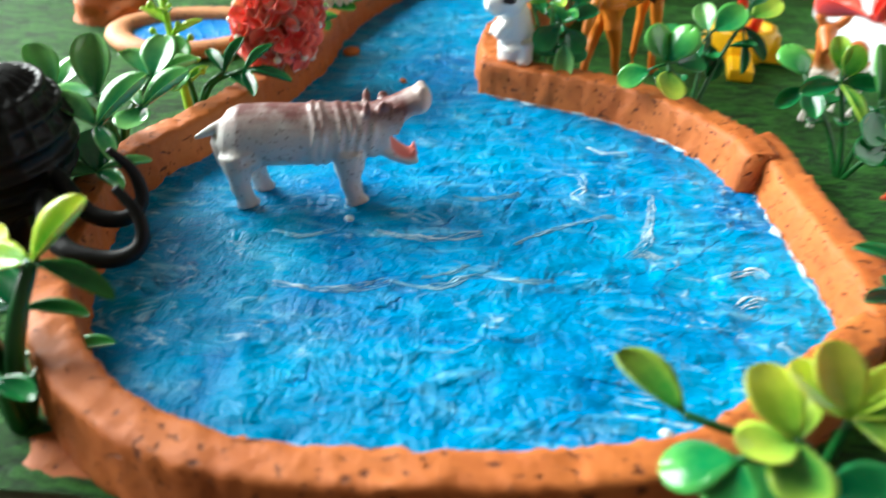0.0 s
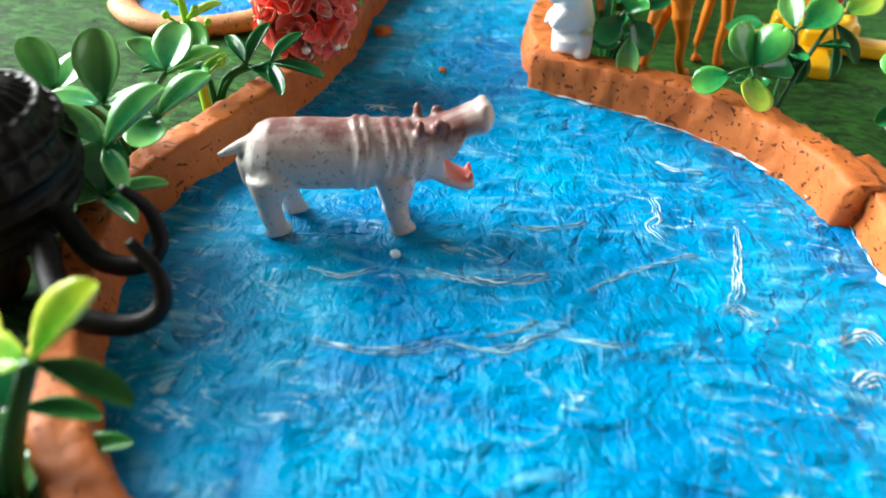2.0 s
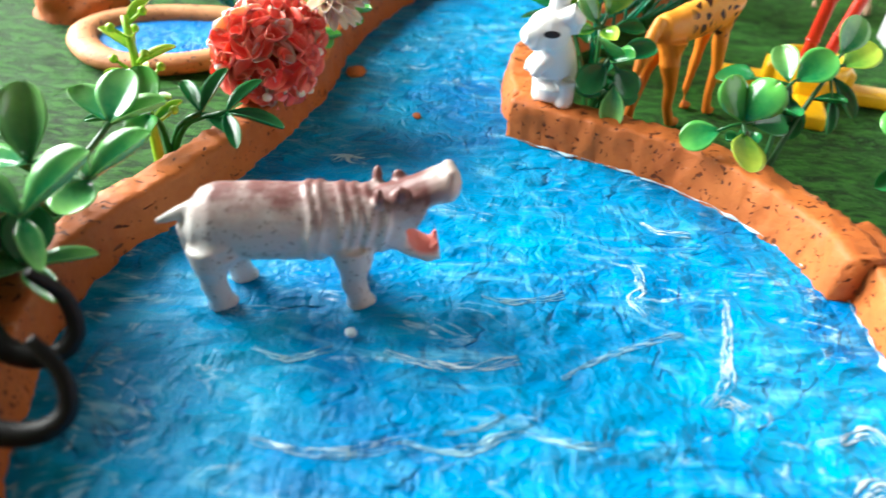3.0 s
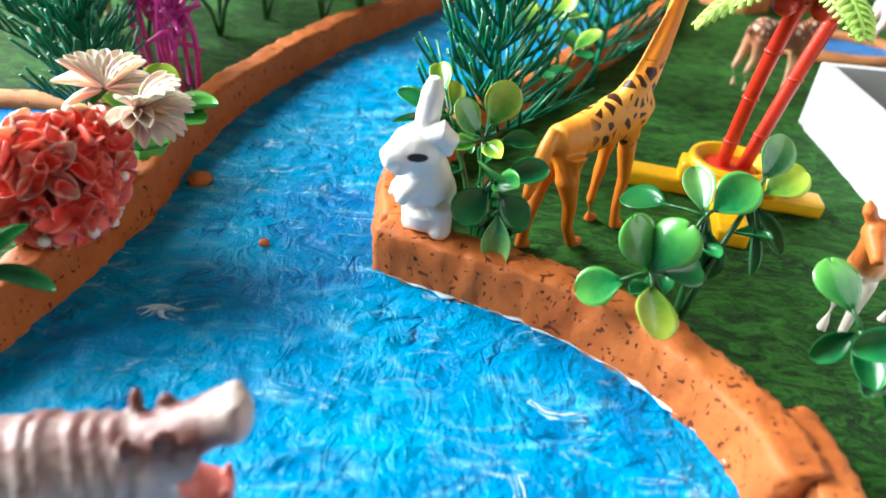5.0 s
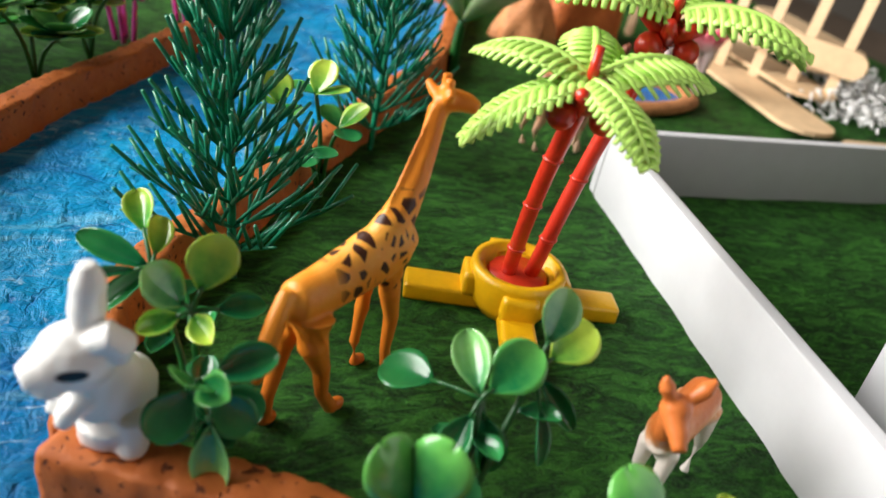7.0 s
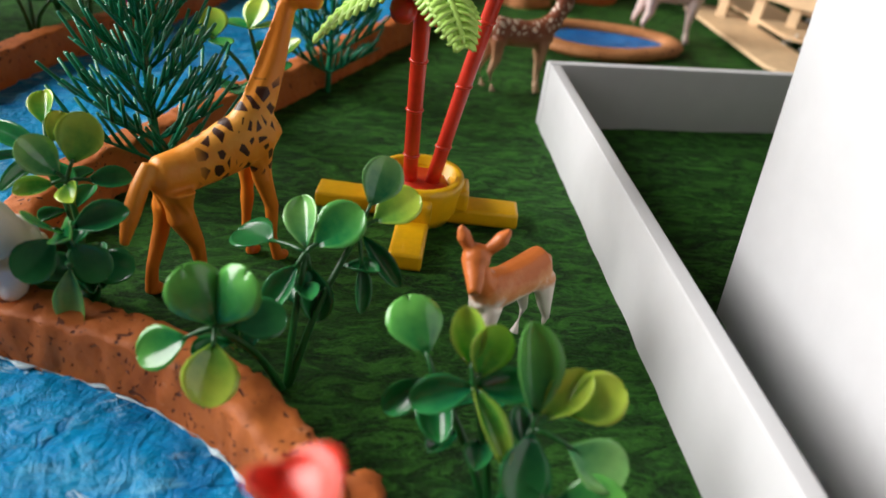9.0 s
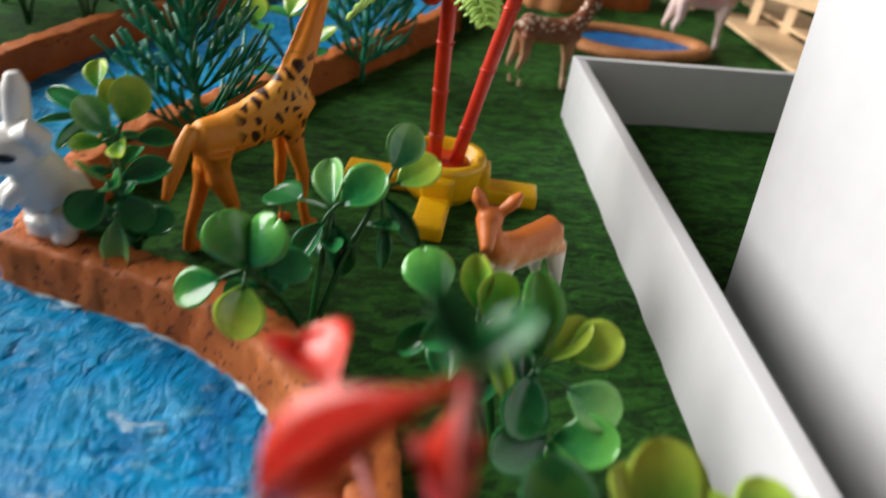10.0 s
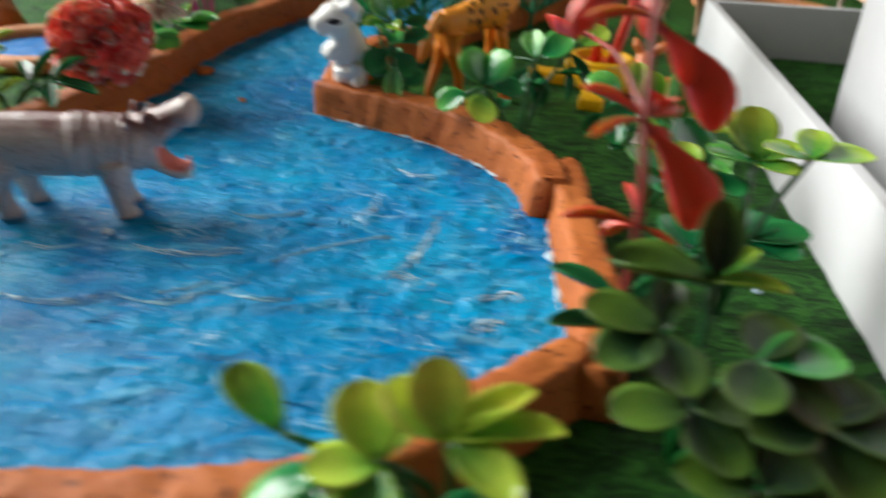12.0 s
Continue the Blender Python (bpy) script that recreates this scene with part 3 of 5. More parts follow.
def sprig(base, label, branches, r=0.0008, grow=1.16):
    """A plastic sprig: branches of (joint, leaves); a leaf is (centre, length, material, kind), in world metres, each on a short stalk from its joint."""
    p = thing("plastic_plant", base, label, "plant", "plastic plants")
    b = Vector(base)
    for joint, leaves in branches:
        j = Vector(joint) - b
        stem(p, [(0, 0, -0.002), Vector((j.x * 0.45, j.y * 0.45, j.z * 0.55)), j], r * 1.2, r * 0.8)
        for q in range(2):
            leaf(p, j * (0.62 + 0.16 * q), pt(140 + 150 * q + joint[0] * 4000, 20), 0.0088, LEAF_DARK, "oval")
        for k, (centre, length, mat, kind) in enumerate(leaves):
            c, size = Vector(centre) - b, length * grow
            way = (c - j).normalized()
            start = c - way * (size * 0.5)
            if (start - j).length > 0.0015 and (start - j).dot(way) > 0:
                stem(p, [j, j.lerp(start, 0.5) + Vector((0, 0, 0.0004)), start + way * 0.0008], r * 0.7, r * 0.5, name="stalk")
            leaf(p, start, way, size, mat, kind, up=(0.35 * math.sin(2.1 * k + joint[0] * 900), -0.55, 0.75))
    return p


# Boxwood behind the rabbit.
sprig((0.0380, 0.2800, -0.001), "green plastic boxwood sprig on the turf beside the rabbit", [
    ((0.0362, 0.2795, 0.0310), [((0.0395, 0.2817, 0.0405), 0.0120, LEAF_YELLOW, "round"), ((0.0310, 0.2755, 0.0318), 0.0085, LEAF_YELLOW, "oval"),
                                ((0.0380, 0.2740, 0.0318), 0.0090, LEAF_YELLOW, "oval"), ((0.0318, 0.2790, 0.0370), 0.0110, LEAF_PALE, "round"), ((0.0450, 0.2800, 0.0320), 0.0095, LEAF_DARK, "oval")]),
    ((0.0385, 0.2650, 0.0270), [((0.0375, 0.2598, 0.0320), 0.0105, LEAF, "round"), ((0.0405, 0.2600, 0.0300), 0.0110, LEAF, "oval"), ((0.0340, 0.2615, 0.0225), 0.0110, LEAF_DARK, "round"),
                                ((0.0460, 0.2660, 0.0300), 0.0120, LEAF_DARK, "oval"), ((0.0440, 0.2625, 0.0215), 0.0100, LEAF_DARK, "round")]),
    ((0.0405, 0.2610, 0.0215), [((0.0408, 0.2575, 0.0155), 0.0125, LEAF_PALE, "oval")]),
    ((0.0275, 0.2950, 0.0300), [((0.0242, 0.3060, 0.0375), 0.0110, LEAF_YELLOW, "oval"), ((0.0285, 0.3010, 0.0345), 0.0095, LEAF_YELLOW, "oval"), ((0.0200, 0.2975, 0.0330), 0.0165, LEAF_DARK, "long"),
                                ((0.0225, 0.2920, 0.0275), 0.0140, LEAF_DARK, "long"), ((0.0315, 0.2900, 0.0270), 0.0100, LEAF_DARK, "oval"), ((0.0190, 0.2930, 0.0305), 0.0130, LEAF_DARK, "blade")]),
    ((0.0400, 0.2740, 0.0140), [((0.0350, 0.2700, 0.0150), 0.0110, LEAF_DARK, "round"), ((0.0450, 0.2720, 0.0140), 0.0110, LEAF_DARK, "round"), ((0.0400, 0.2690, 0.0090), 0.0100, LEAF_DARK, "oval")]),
], grow=0.98)
# Boxwood between the pond and the palm.
sprig((0.0845, 0.2480, -0.001), "green plastic boxwood sprig between clay bank and palm", [
    ((0.0722, 0.2395, 0.0225), [((0.0695, 0.2410, 0.0288), 0.0108, LEAF, "heart"), ((0.0752, 0.2402, 0.0290), 0.0108, LEAF, "heart"), ((0.0620, 0.2392, 0.0181), 0.0092, LEAF, "round"),
                                ((0.0723, 0.2305, 0.0191), 0.0108, LEAF_YELLOW, "round"), ((0.0800, 0.2420, 0.0225), 0.0095, LEAF_DARK, "round"), ((0.0745, 0.2440, 0.0165), 0.0085, LEAF_DARK, "oval")]),
    ((0.0885, 0.2590, 0.0270), [((0.0874, 0.2648, 0.0315), 0.0110, LEAF_PALE, "oval"), ((0.0950, 0.2615, 0.0320), 0.0110, LEAF, "round"), ((0.0767, 0.2700, 0.0245), 0.0105, LEAF_DARK, "round"),
                                ((0.0835, 0.2545, 0.0215), 0.0095, LEAF_DARK, "oval"), ((0.0905, 0.2550, 0.0190), 0.0105, LEAF_DARK, "oval")]),
    ((0.0995, 0.2625, 0.0305), [((0.1040, 0.2675, 0.0400), 0.0098, LEAF_PALE, "round"), ((0.1075, 0.2655, 0.0350), 0.0100, LEAF_YELLOW, "round"), ((0.1045, 0.2585, 0.0255), 0.0115, LEAF_DARK, "long"),
                                ((0.1005, 0.2540, 0.0220), 0.0095, LEAF_DARK, "long")]),
])
# Boxwood in front of the fawn.
sprig((0.1235, 0.2120, -0.001), "green plastic boxwood sprig in front of the fawn", [
    ((0.1120, 0.2260, 0.0225), [((0.1094, 0.2332, 0.0285), 0.0105, LEAF, "heart"), ((0.1070, 0.2240, 0.0195), 0.0085, LEAF_DARK, "oval"), ((0.1120, 0.2200, 0.0200), 0.0100, LEAF_DARK, "oval")]),
    ((0.1180, 0.2190, 0.0260), [((0.1168, 0.2228, 0.0338), 0.0090, LEAF_YELLOW, "oval"), ((0.1205, 0.2212, 0.0320), 0.0085, LEAF_YELLOW, "round"), ((0.1235, 0.2185, 0.0265), 0.0095, LEAF_DARK, "oval"),
                                ((0.1125, 0.2185, 0.0250), 0.0100, LEAF_DARK, "oval"), ((0.1205, 0.2130, 0.0240), 0.0125, LEAF_YELLOW, "long")]),
    ((0.1280, 0.2130, 0.0220), [((0.1282, 0.2175, 0.0308), 0.0140, LEAF, "oval"), ((0.1335, 0.2155, 0.0270), 0.0100, LEAF_YELLOW, "oval"), ((0.1388, 0.2148, 0.0265), 0.0098, LEAF_YELLOW, "round"),
                                ((0.1260, 0.2075, 0.0180), 0.0105, LEAF_DARK, "round"), ((0.1385, 0.2075, 0.0190), 0.0095, LEAF_PALE, "round")]),
    ((0.1310, 0.2060, 0.0120), [((0.1370, 0.2030, 0.0140), 0.0105, LEAF, "round"), ((0.1320, 0.1990, 0.0110), 0.0105, LEAF, "oval"), ((0.1250, 0.2025, 0.0125), 0.0105, LEAF_DARK, "round")]),
])
# Boxwood with pale leaves beside the fence.
plant((0.132, 0.158, -0.001), "yellow-green plastic boxwood sprig on the turf by the fence", [
    ((0.1445, 0.164, 0.0365), [(8, 10, 0.0135, LEAF_YELLOW, "round"), (185, 15, 0.011, LEAF_YELLOW), (70, 25, 0.010, LEAF_YELLOW)]),
    ((0.134, 0.167, 0.034), [(150, 45, 0.012, LEAF_YELLOW), (90, 50, 0.013, LEAF_YELLOW), (200, 15, 0.012), (-60, 10, 0.011, LEAF_YELLOW), (20, 20, 0.011, LEAF_YELLOW)]),
    ((0.124, 0.166, 0.031), [(120, 40, 0.014, LEAF_DARK, "round"), (200, 10, 0.013, LEAF_DARK), (-70, 0, 0.012, LEAF_DARK)]),
    ((0.115, 0.160, 0.030), [(150, 30, 0.012), (60, 40, 0.011, LEAF_YELLOW), (-90, 10, 0.011, LEAF_DARK)]),
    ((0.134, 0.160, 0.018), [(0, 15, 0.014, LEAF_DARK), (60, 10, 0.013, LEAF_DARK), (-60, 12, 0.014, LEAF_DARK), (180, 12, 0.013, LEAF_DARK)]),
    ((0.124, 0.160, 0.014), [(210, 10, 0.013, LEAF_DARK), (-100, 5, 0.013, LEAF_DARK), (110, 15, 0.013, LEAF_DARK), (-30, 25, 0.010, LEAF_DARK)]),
])
# Boxwood at the corner of the front bank; its near-black leaves have shade in their colour.
plant((0.112, 0.109, -0.001), "green plastic boxwood sprig beside the front clay bank, shade painted into its dark leaves", [
    ((0.1125, 0.113, 0.034), [(95, 74, 0.0130, LEAF_OLIVE_SHADED, "oval"), (172, 12, 0.0165, LEAF_OLIVE_SHADED, "oval"), (-5, 12, 0.0115, LEAF_YELLOW, "long"), (40, 28, 0.0105, LEAF_YELLOW, "long")]),
    ((0.104, 0.105, 0.029), [(160, 10, 0.0130, LEAF_OLIVE_SHADED, "round"), (215, -5, 0.0125, LEAF_OLIVE_SHADED, "round"), (-80, -10, 0.012, LEAF_OLIVE_SHADED), (75, 22, 0.011, LEAF_OLIVE_SHADED, "oval")]),
    ((0.118, 0.102, 0.0275), [(8, 6, 0.0135, LEAF, "round"), (-40, -15, 0.014, LEAF_OLIVE_SHADED, "round"), (60, 10, 0.012, LEAF_OLIVE_SHADED), (-110, 0, 0.012, LEAF_OLIVE_SHADED)]),
    ((0.126, 0.094, 0.0230), [(-10, 5, 0.0140, LEAF_OLIVE_SHADED, "round"), (-70, -15, 0.014, LEAF_OLIVE_SHADED, "round"), (50, 10, 0.013, LEAF_OLIVE_SHADED), (200, 5, 0.012, LEAF_OLIVE_SHADED)]),
    ((0.118, 0.088, 0.0150), [(-30, 0, 0.014, LEAF_OLIVE_SHADED), (-100, -5, 0.014, LEAF_OLIVE_SHADED), (170, 5, 0.012, LEAF_OLIVE_SHADED), (40, 10, 0.013, LEAF_OLIVE_SHADED)]),
    ((0.134, 0.102, 0.0150), [(10, 5, 0.014, LEAF_OLIVE_SHADED), (-50, 0, 0.014, LEAF_OLIVE_SHADED), (90, 15, 0.013, LEAF_OLIVE_SHADED)]),
    ((0.110, 0.101, 0.018), [(-70, -5, 0.013, LEAF_OLIVE_SHADED), (190, 0, 0.013, LEAF_OLIVE_SHADED), (0, 5, 0.012, LEAF_OLIVE_SHADED), (100, 15, 0.012, LEAF_OLIVE_SHADED)]),
])
# Sprig that leans over the front bank.
plant((0.074, 0.0885, -0.002), "bright green plastic sprig leaning over the front clay bank", [
    ((0.0495, 0.0860, 0.0185), [(146, 30, 0.0135, LEAF_YELLOW, "oval")]),
    ((0.0560, 0.0790, 0.0175), [(170, -20, 0.0115, LEAF, "heart"), (-110, -30, 0.010, LEAF)]),
    ((0.0640, 0.0810, 0.0200), [(120, 35, 0.0120, LEAF_LIME, "round"), (200, 10, 0.0100, LEAF_YELLOW), (-100, -10, 0.011, LEAF_YELLOW), (75, 15, 0.011, LEAF_YELLOW, "oval")]),
    ((0.0725, 0.0850, 0.0215), [(38, 22, 0.0150, LEAF_LIME, "long"), (12, 14, 0.0165, LEAF_LIME, "long"), (112, 48, 0.0115, LEAF_LIME, "round"), (155, 32, 0.0115, LEAF_LIME, "round"), (-40, 0, 0.013, LEAF_YELLOW, "oval")]),
    ((0.0700, 0.0800, 0.0110), [(180, 5, 0.012), (-90, 0, 0.012), (0, 10, 0.013, LEAF_DARK)]),
])
# Sprig with thick stems at the front left.
plant((-0.0625, 0.0900, -0.003), "yellow-green plastic sprig with thick stems outside the clay bank", [
    ((-0.0570, 0.0985, 0.0290), [(188, 8, 0.0120, LEAF_LIME, "round"), (42, 48, 0.0135, LEAF_LIME, "oval"), (0, -15, 0.0140, STEM_LEAF, "long")]),
    ((-0.0615, 0.0985, 0.0190), [(178, -10, 0.0140, LEAF_DARK, "long"), (5, 5, 0.0110, STEM_LEAF, "long"), (150, 25, 0.012, LEAF_DARK, "oval")]),
    ((-0.0585, 0.0985, 0.0090), [(15, 18, 0.0105, STEM_LEAF, "long"), (175, 0, 0.0120, LEAF_DARK, "long")]),
    ((-0.0690, 0.0980, 0.0225), [(165, 15, 0.014, LEAF_DARK, "oval"), (215, 0, 0.012, LEAF_DARK), (70, 50, 0.012, LEAF_LIME)]),
    ((-0.0660, 0.0890, 0.0150), [(190, 10, 0.012, LEAF_DARK, "long"), (100, 30, 0.010, LEAF_DARK, "oval")]),
    ((-0.0600, 0.0860, 0.0140), [(200, -20, 0.011, LEAF_DARK, "long"), (-20, 0, 0.008, LEAF_DARK, "oval")]),
], r=0.0017)
# Shiny sprig outside the left bank.
plant((-0.0930, 0.196, -0.001), "glossy green plastic sprig outside the clay bank behind the hippo", [
    ((-0.0735, 0.1765, 0.0240), [(38, 38, 0.0150, LEAF_PALE, "oval"), (150, 20, 0.012, LEAF_PALE, "oval"), (-90, -5, 0.011, LEAF_PALE)]),
    ((-0.0760, 0.1580, 0.0265), [(40, 45, 0.0165, LEAF_PALE, "oval"), (170, 35, 0.0135, LEAF_PALE, "oval"), (-50, -10, 0.012, LEAF_PALE, "long")]),
    ((-0.0850, 0.1760, 0.0265), [(110, 60, 0.0165, LEAF_PALE, "oval"), (190, 10, 0.012, LEAF_PALE), (10, 15, 0.011, LEAF_PALE)]),
    ((-0.0985, 0.180, 0.0260), [(140, 50, 0.014, LEAF_PALE, "oval"), (200, 15, 0.015, LEAF_PALE), (60, 35, 0.012, LEAF_PALE)]),
    ((-0.0800, 0.1600, 0.0130), [(-40, 15, 0.014, LEAF_PALE, "long"), (20, 20, 0.013, LEAF_PALE, "long"), (200, 10, 0.013, LEAF_PALE), (110, 35, 0.013, LEAF_DARK)]),
    ((-0.0900, 0.1560, 0.0210), [(180, 20, 0.015, LEAF_PALE, "oval"), (-100, 10, 0.014, LEAF_PALE, "oval"), (80, 45, 0.014, LEAF_PALE)]),
    ((-0.0850, 0.2080, 0.0200), [(30, 25, 0.014, LEAF_PALE, "oval"), (150, 30, 0.014, LEAF_PALE, "oval"), (80, 50, 0.014, LEAF_PALE)]),
])
# Dark narrow sprig that reaches the stream's left bank.
plant((-0.083, 0.232, -0.001), "dark green narrow-leaved plastic sprig by the flowers", [
    ((-0.0620, 0.2230, 0.0185), [(0, 2, 0.0150, LEAF_DARK, "long"), (50, 40, 0.0125, LEAF_DARK, "long"), (-60, -10, 0.012, LEAF_DARK, "long")]),
    ((-0.0700, 0.2260, 0.0160), [(60, 55, 0.0135, LEAF_DARK, "long"), (-30, 0, 0.013, LEAF_DARK, "long"), (130, 30, 0.013, LEAF_DARK, "long")]),
    ((-0.0800, 0.2180, 0.0180), [(200, 10, 0.015, LEAF_DARK, "long"), (120, 45, 0.014, LEAF, "oval"), (-80, 5, 0.013, LEAF, "oval")]),
])


def lime_spike(base, top, label):
    p = thing("plastic_plant", base, label, "plant", "plastic plants")
    t = Vector(top) - Vector(base)
    stem(p, [(0, 0, -0.002), t * 0.5, t], 0.0016, 0.0010, STEM_LIME)
    for k in range(9):
        f, az = 0.3 + 0.08 * k, k * 137
        at = t * f
        tip = at + pt(az, 40, 0.009 - 0.0004 * k)
        bm = bmesh.new()
        tube(bm, [at, at.lerp(tip, 0.55), tip], [0.0005, 0.0005, 0.0004], 6)
        ball(bm, tip, (0.0012, 0.0012, 0.0012), n=8)
        part("bud", bm, STEM_LIME, p)
        leaf(p, at, pt(az + 60, 35), 0.011, LEAF_YELLOW, "long")
    return p


lime_spike((-0.081, 0.222, -0.001), (-0.0905, 0.2345, 0.037), "lime green plastic spike with small round buds")


def flower_head(base, centre, label, seed=1, n=46, size=0.0145):
    """A dense pompom of small forked plastic florets with pale round stamen tips."""
    rnd = random.Random(seed)
    p = thing("plastic_flower", base, label, "flower", "plastic flowers")
    c = Vector(centre) - Vector(base)
    stem(p, [(0, 0, -0.002), c * 0.5 + Vector((0, 0, 0.004)), c], 0.0012, 0.0009)
    for k in range(n):
        az, el = k * 137.5, -50 + 125 * ((k + 0.5) / n)
        tip = c + pt(az + rnd.uniform(-10, 10), el + rnd.uniform(-10, 10), size * rnd.uniform(0.62, 0.85))
        bm = bmesh.new()
        tube(bm, [c, c.lerp(tip, 0.6), tip], [0.0006, 0.0006, 0.0009], 6)
        floret = part("floret_stalk", bm, CORAL, p)
        out = (tip - c).normalized()
        side = out.cross(Vector((rnd.uniform(-1, 1), rnd.uniform(-1, 1), rnd.uniform(-1, 1)))).normalized()
        across = out.cross(side)
        for q in range(4):
            spread = side * math.cos(q * math.pi / 2) + across * math.sin(q * math.pi / 2)
            leaf(floret, tip - out * 0.0008, out * 0.75 + spread, size * rnd.uniform(0.46, 0.62), PETAL_PINK if k % 7 == 3 else PETAL_RED, "petal", up=out, name="petal")
        if k % 5 == 0:
            bm = bmesh.new()
            end = c + out * size * 1.04
            tube(bm, [tip, end], [0.0004, 0.0004], 6)
            ball(bm, end, (0.0014, 0.0014, 0.0012), n=8)
            part("stamen", bm, PETAL_CREAM, floret)
    return p


flower_head((-0.070, 0.262, -0.001), (-0.0590, 0.2500, 0.0235), "coral red plastic flower head hanging over the clay bank", 2)
flower_head((-0.072, 0.276, -0.001), (-0.0540, 0.2600, 0.0270), "coral red and pink plastic flower head above the bank", 3, 26, 0.0100)


def fan_flower(base, centre, way, label):
    p = thing("plastic_flower", base, label, "flower", "plastic flowers")
    c = Vector(centre) - Vector(base)
    stem(p, [(0, 0, -0.002), c * 0.5 + Vector((0, 0, 0.005)), c], 0.0011, 0.0008)
    for ring, (el, size) in enumerate(((15, 0.0125), (45, 0.0115), (-15, 0.0115))):
        for k in range(9):
            leaf(p, c, pt(way - 80 + 20 * k + 7 * ring, el), size, PETAL_CREAM, "long", name="petal")
    for k in range(4):
        leaf(p, c * 0.55, pt(k * 90 + 30, 15), 0.012, LEAF, "oval")
    return p


fan_flower((-0.066, 0.286, -0.001), (-0.0460, 0.2700, 0.0345), -20, "cream fringed plastic flower above the stream bank")
fan_flower((-0.080, 0.283, -0.001), (-0.0560, 0.2760, 0.0360), 100, "pale pink fringed plastic flower by the stream bank")
plant((-0.071, 0.312, -0.001), "green plastic sprig with broad leaves on the stream bank", [
    ((-0.0600, 0.2960, 0.0200), [(120, 40, 0.015, LEAF_YELLOW), (-40, -30, 0.014, LEAF, "heart"), (10, 10, 0.014, LEAF)]),
    ((-0.0560, 0.3080, 0.0180), [(10, 15, 0.0165, LEAF, "oval"), (-20, 0, 0.015, LEAF), (100, 50, 0.014, LEAF_YELLOW)]),
])


def magenta_flower(base, top, label, seed):
    rnd = random.Random(seed)
    p = thing("plastic_flower", base, label, "flower", "plastic flowers")
    t = Vector(top) - Vector(base)
    for k in range(4):
        stem(p, [pt(k * 90, 0, 0.004), t * 0.5 + pt(k * 90, 0, 0.006), t * (0.75 + 0.08 * k) + pt(k * 90, 0, 0.003)], 0.0012, 0.0009, MAGENTA)
    for k in range(34):
        at = t * (0.45 + 0.55 * k / 34)
        way = pt(k * 137.5, rnd.uniform(-25, 65), rnd.uniform(0.008, 0.014))
        bm = bmesh.new()
        tube(bm, [at, at + way * 0.5, at + way + Vector((0, 0, -0.001))], [0.0008, 0.0010, 0.0005], 6)
        part("petal", bm, MAGENTA, p)
    return p


magenta_flower((-0.066, 0.362, -0.001), (-0.0680, 0.3560, 0.046), "magenta spiky plastic flower standing by the stream", 4)
magenta_flower((-0.082, 0.378, -0.001), (-0.0860, 0.3760, 0.050), "magenta spiky plastic flower standing by the stream", 5)
magenta_flower((-0.010, 0.530, -0.001), (-0.0120, 0.5280, 0.042), "magenta spiky plastic flower on the far stream bank", 6)
magenta_flower((0.014, 0.570, -0.001), (0.0130, 0.5700, 0.045), "magenta spiky plastic flower on the far stream bank", 7)


def fern(base, height, spread, label, seed, levels=9, mat=NEEDLE):
    """A conifer-like sprig: whorls of forked needles round one stem."""
    rnd = random.Random(seed)
    p = thing("plastic_fern", base, label, "plant", "plastic ferns")
    lean = Vector((rnd.uniform(-0.05, 0.05), rnd.uniform(-0.06, 0.02), 1)) * height
    stem(p, [(0, 0, -0.002), lean * 0.5, lean], 0.0013, 0.0008, mat)
    for lv in range(levels):
        f = 0.10 + 0.86 * lv / (levels - 1)
        size = spread * (1.0 - 0.55 * f) * (0.85 + 0.3 * rnd.random())
        for k in range(5):
            az = k * 72 + lv * 34 + rnd.uniform(-14, 14)
            at, way = lean * f, pt(az, 30 + 28 * f, size)
            end = at + way
            bm = bmesh.new()
            tube(bm, [at, at + way * 0.6, end], [0.0006, 0.0005, 0.0003], 5)
            for j in range(6):
                g = 0.22 + 0.12 * j
                side = pt(az + (30 if j % 2 else -30) + rnd.uniform(-8, 8), 50 + 20 * f + rnd.uniform(-10, 10), size * 0.46)
                tube(bm, [at + way * g, at + way * g + side], [0.00065, 0.00050], 5)
            part("spray", bm, mat, p)
    return p


fern((0.043, 0.338, -0.001), 0.083, 0.033, "blue-green plastic conifer sprig between stream bank and giraffe", 1, 11)
fern((0.0930, 0.428, -0.001), 0.078, 0.030, "blue-green plastic conifer sprig by the far stream bank", 2, 10)
fern((-0.112, 0.372, -0.001), 0.066, 0.036, "blue-green plastic conifer sprig behind the flowers", 3, 9)
fern((-0.088, 0.335, -0.001), 0.040, 0.026, "short blue-green plastic conifer sprig behind the flowers", 8, 7)
plant((0.070, 0.386, -0.001), "small plastic sprig with yellow-green tips by the stream bank", [
    ((0.0550, 0.3790, 0.0340), [(100, 40, 0.012, LEAF_YELLOW), (200, 20, 0.011, LEAF_YELLOW), (-60, 5, 0.010, LEAF)]),
    ((0.0660, 0.3850, 0.0360), [(60, 50, 0.012, LEAF_YELLOW), (-20, 20, 0.011, LEAF_YELLOW), (150, 10, 0.010, LEAF)]),
    ((0.0740, 0.3830, 0.0260), [(20, 40, 0.012, LEAF_YELLOW), (-70, 5, 0.011, LEAF_DARK), (120, 30, 0.010, LEAF)]),
    ((0.0630, 0.3780, 0.0180), [(200, 10, 0.011, LEAF_DARK), (-90, 10, 0.011, LEAF_DARK), (0, 10, 0.011, LEAF_DARK)]),
])
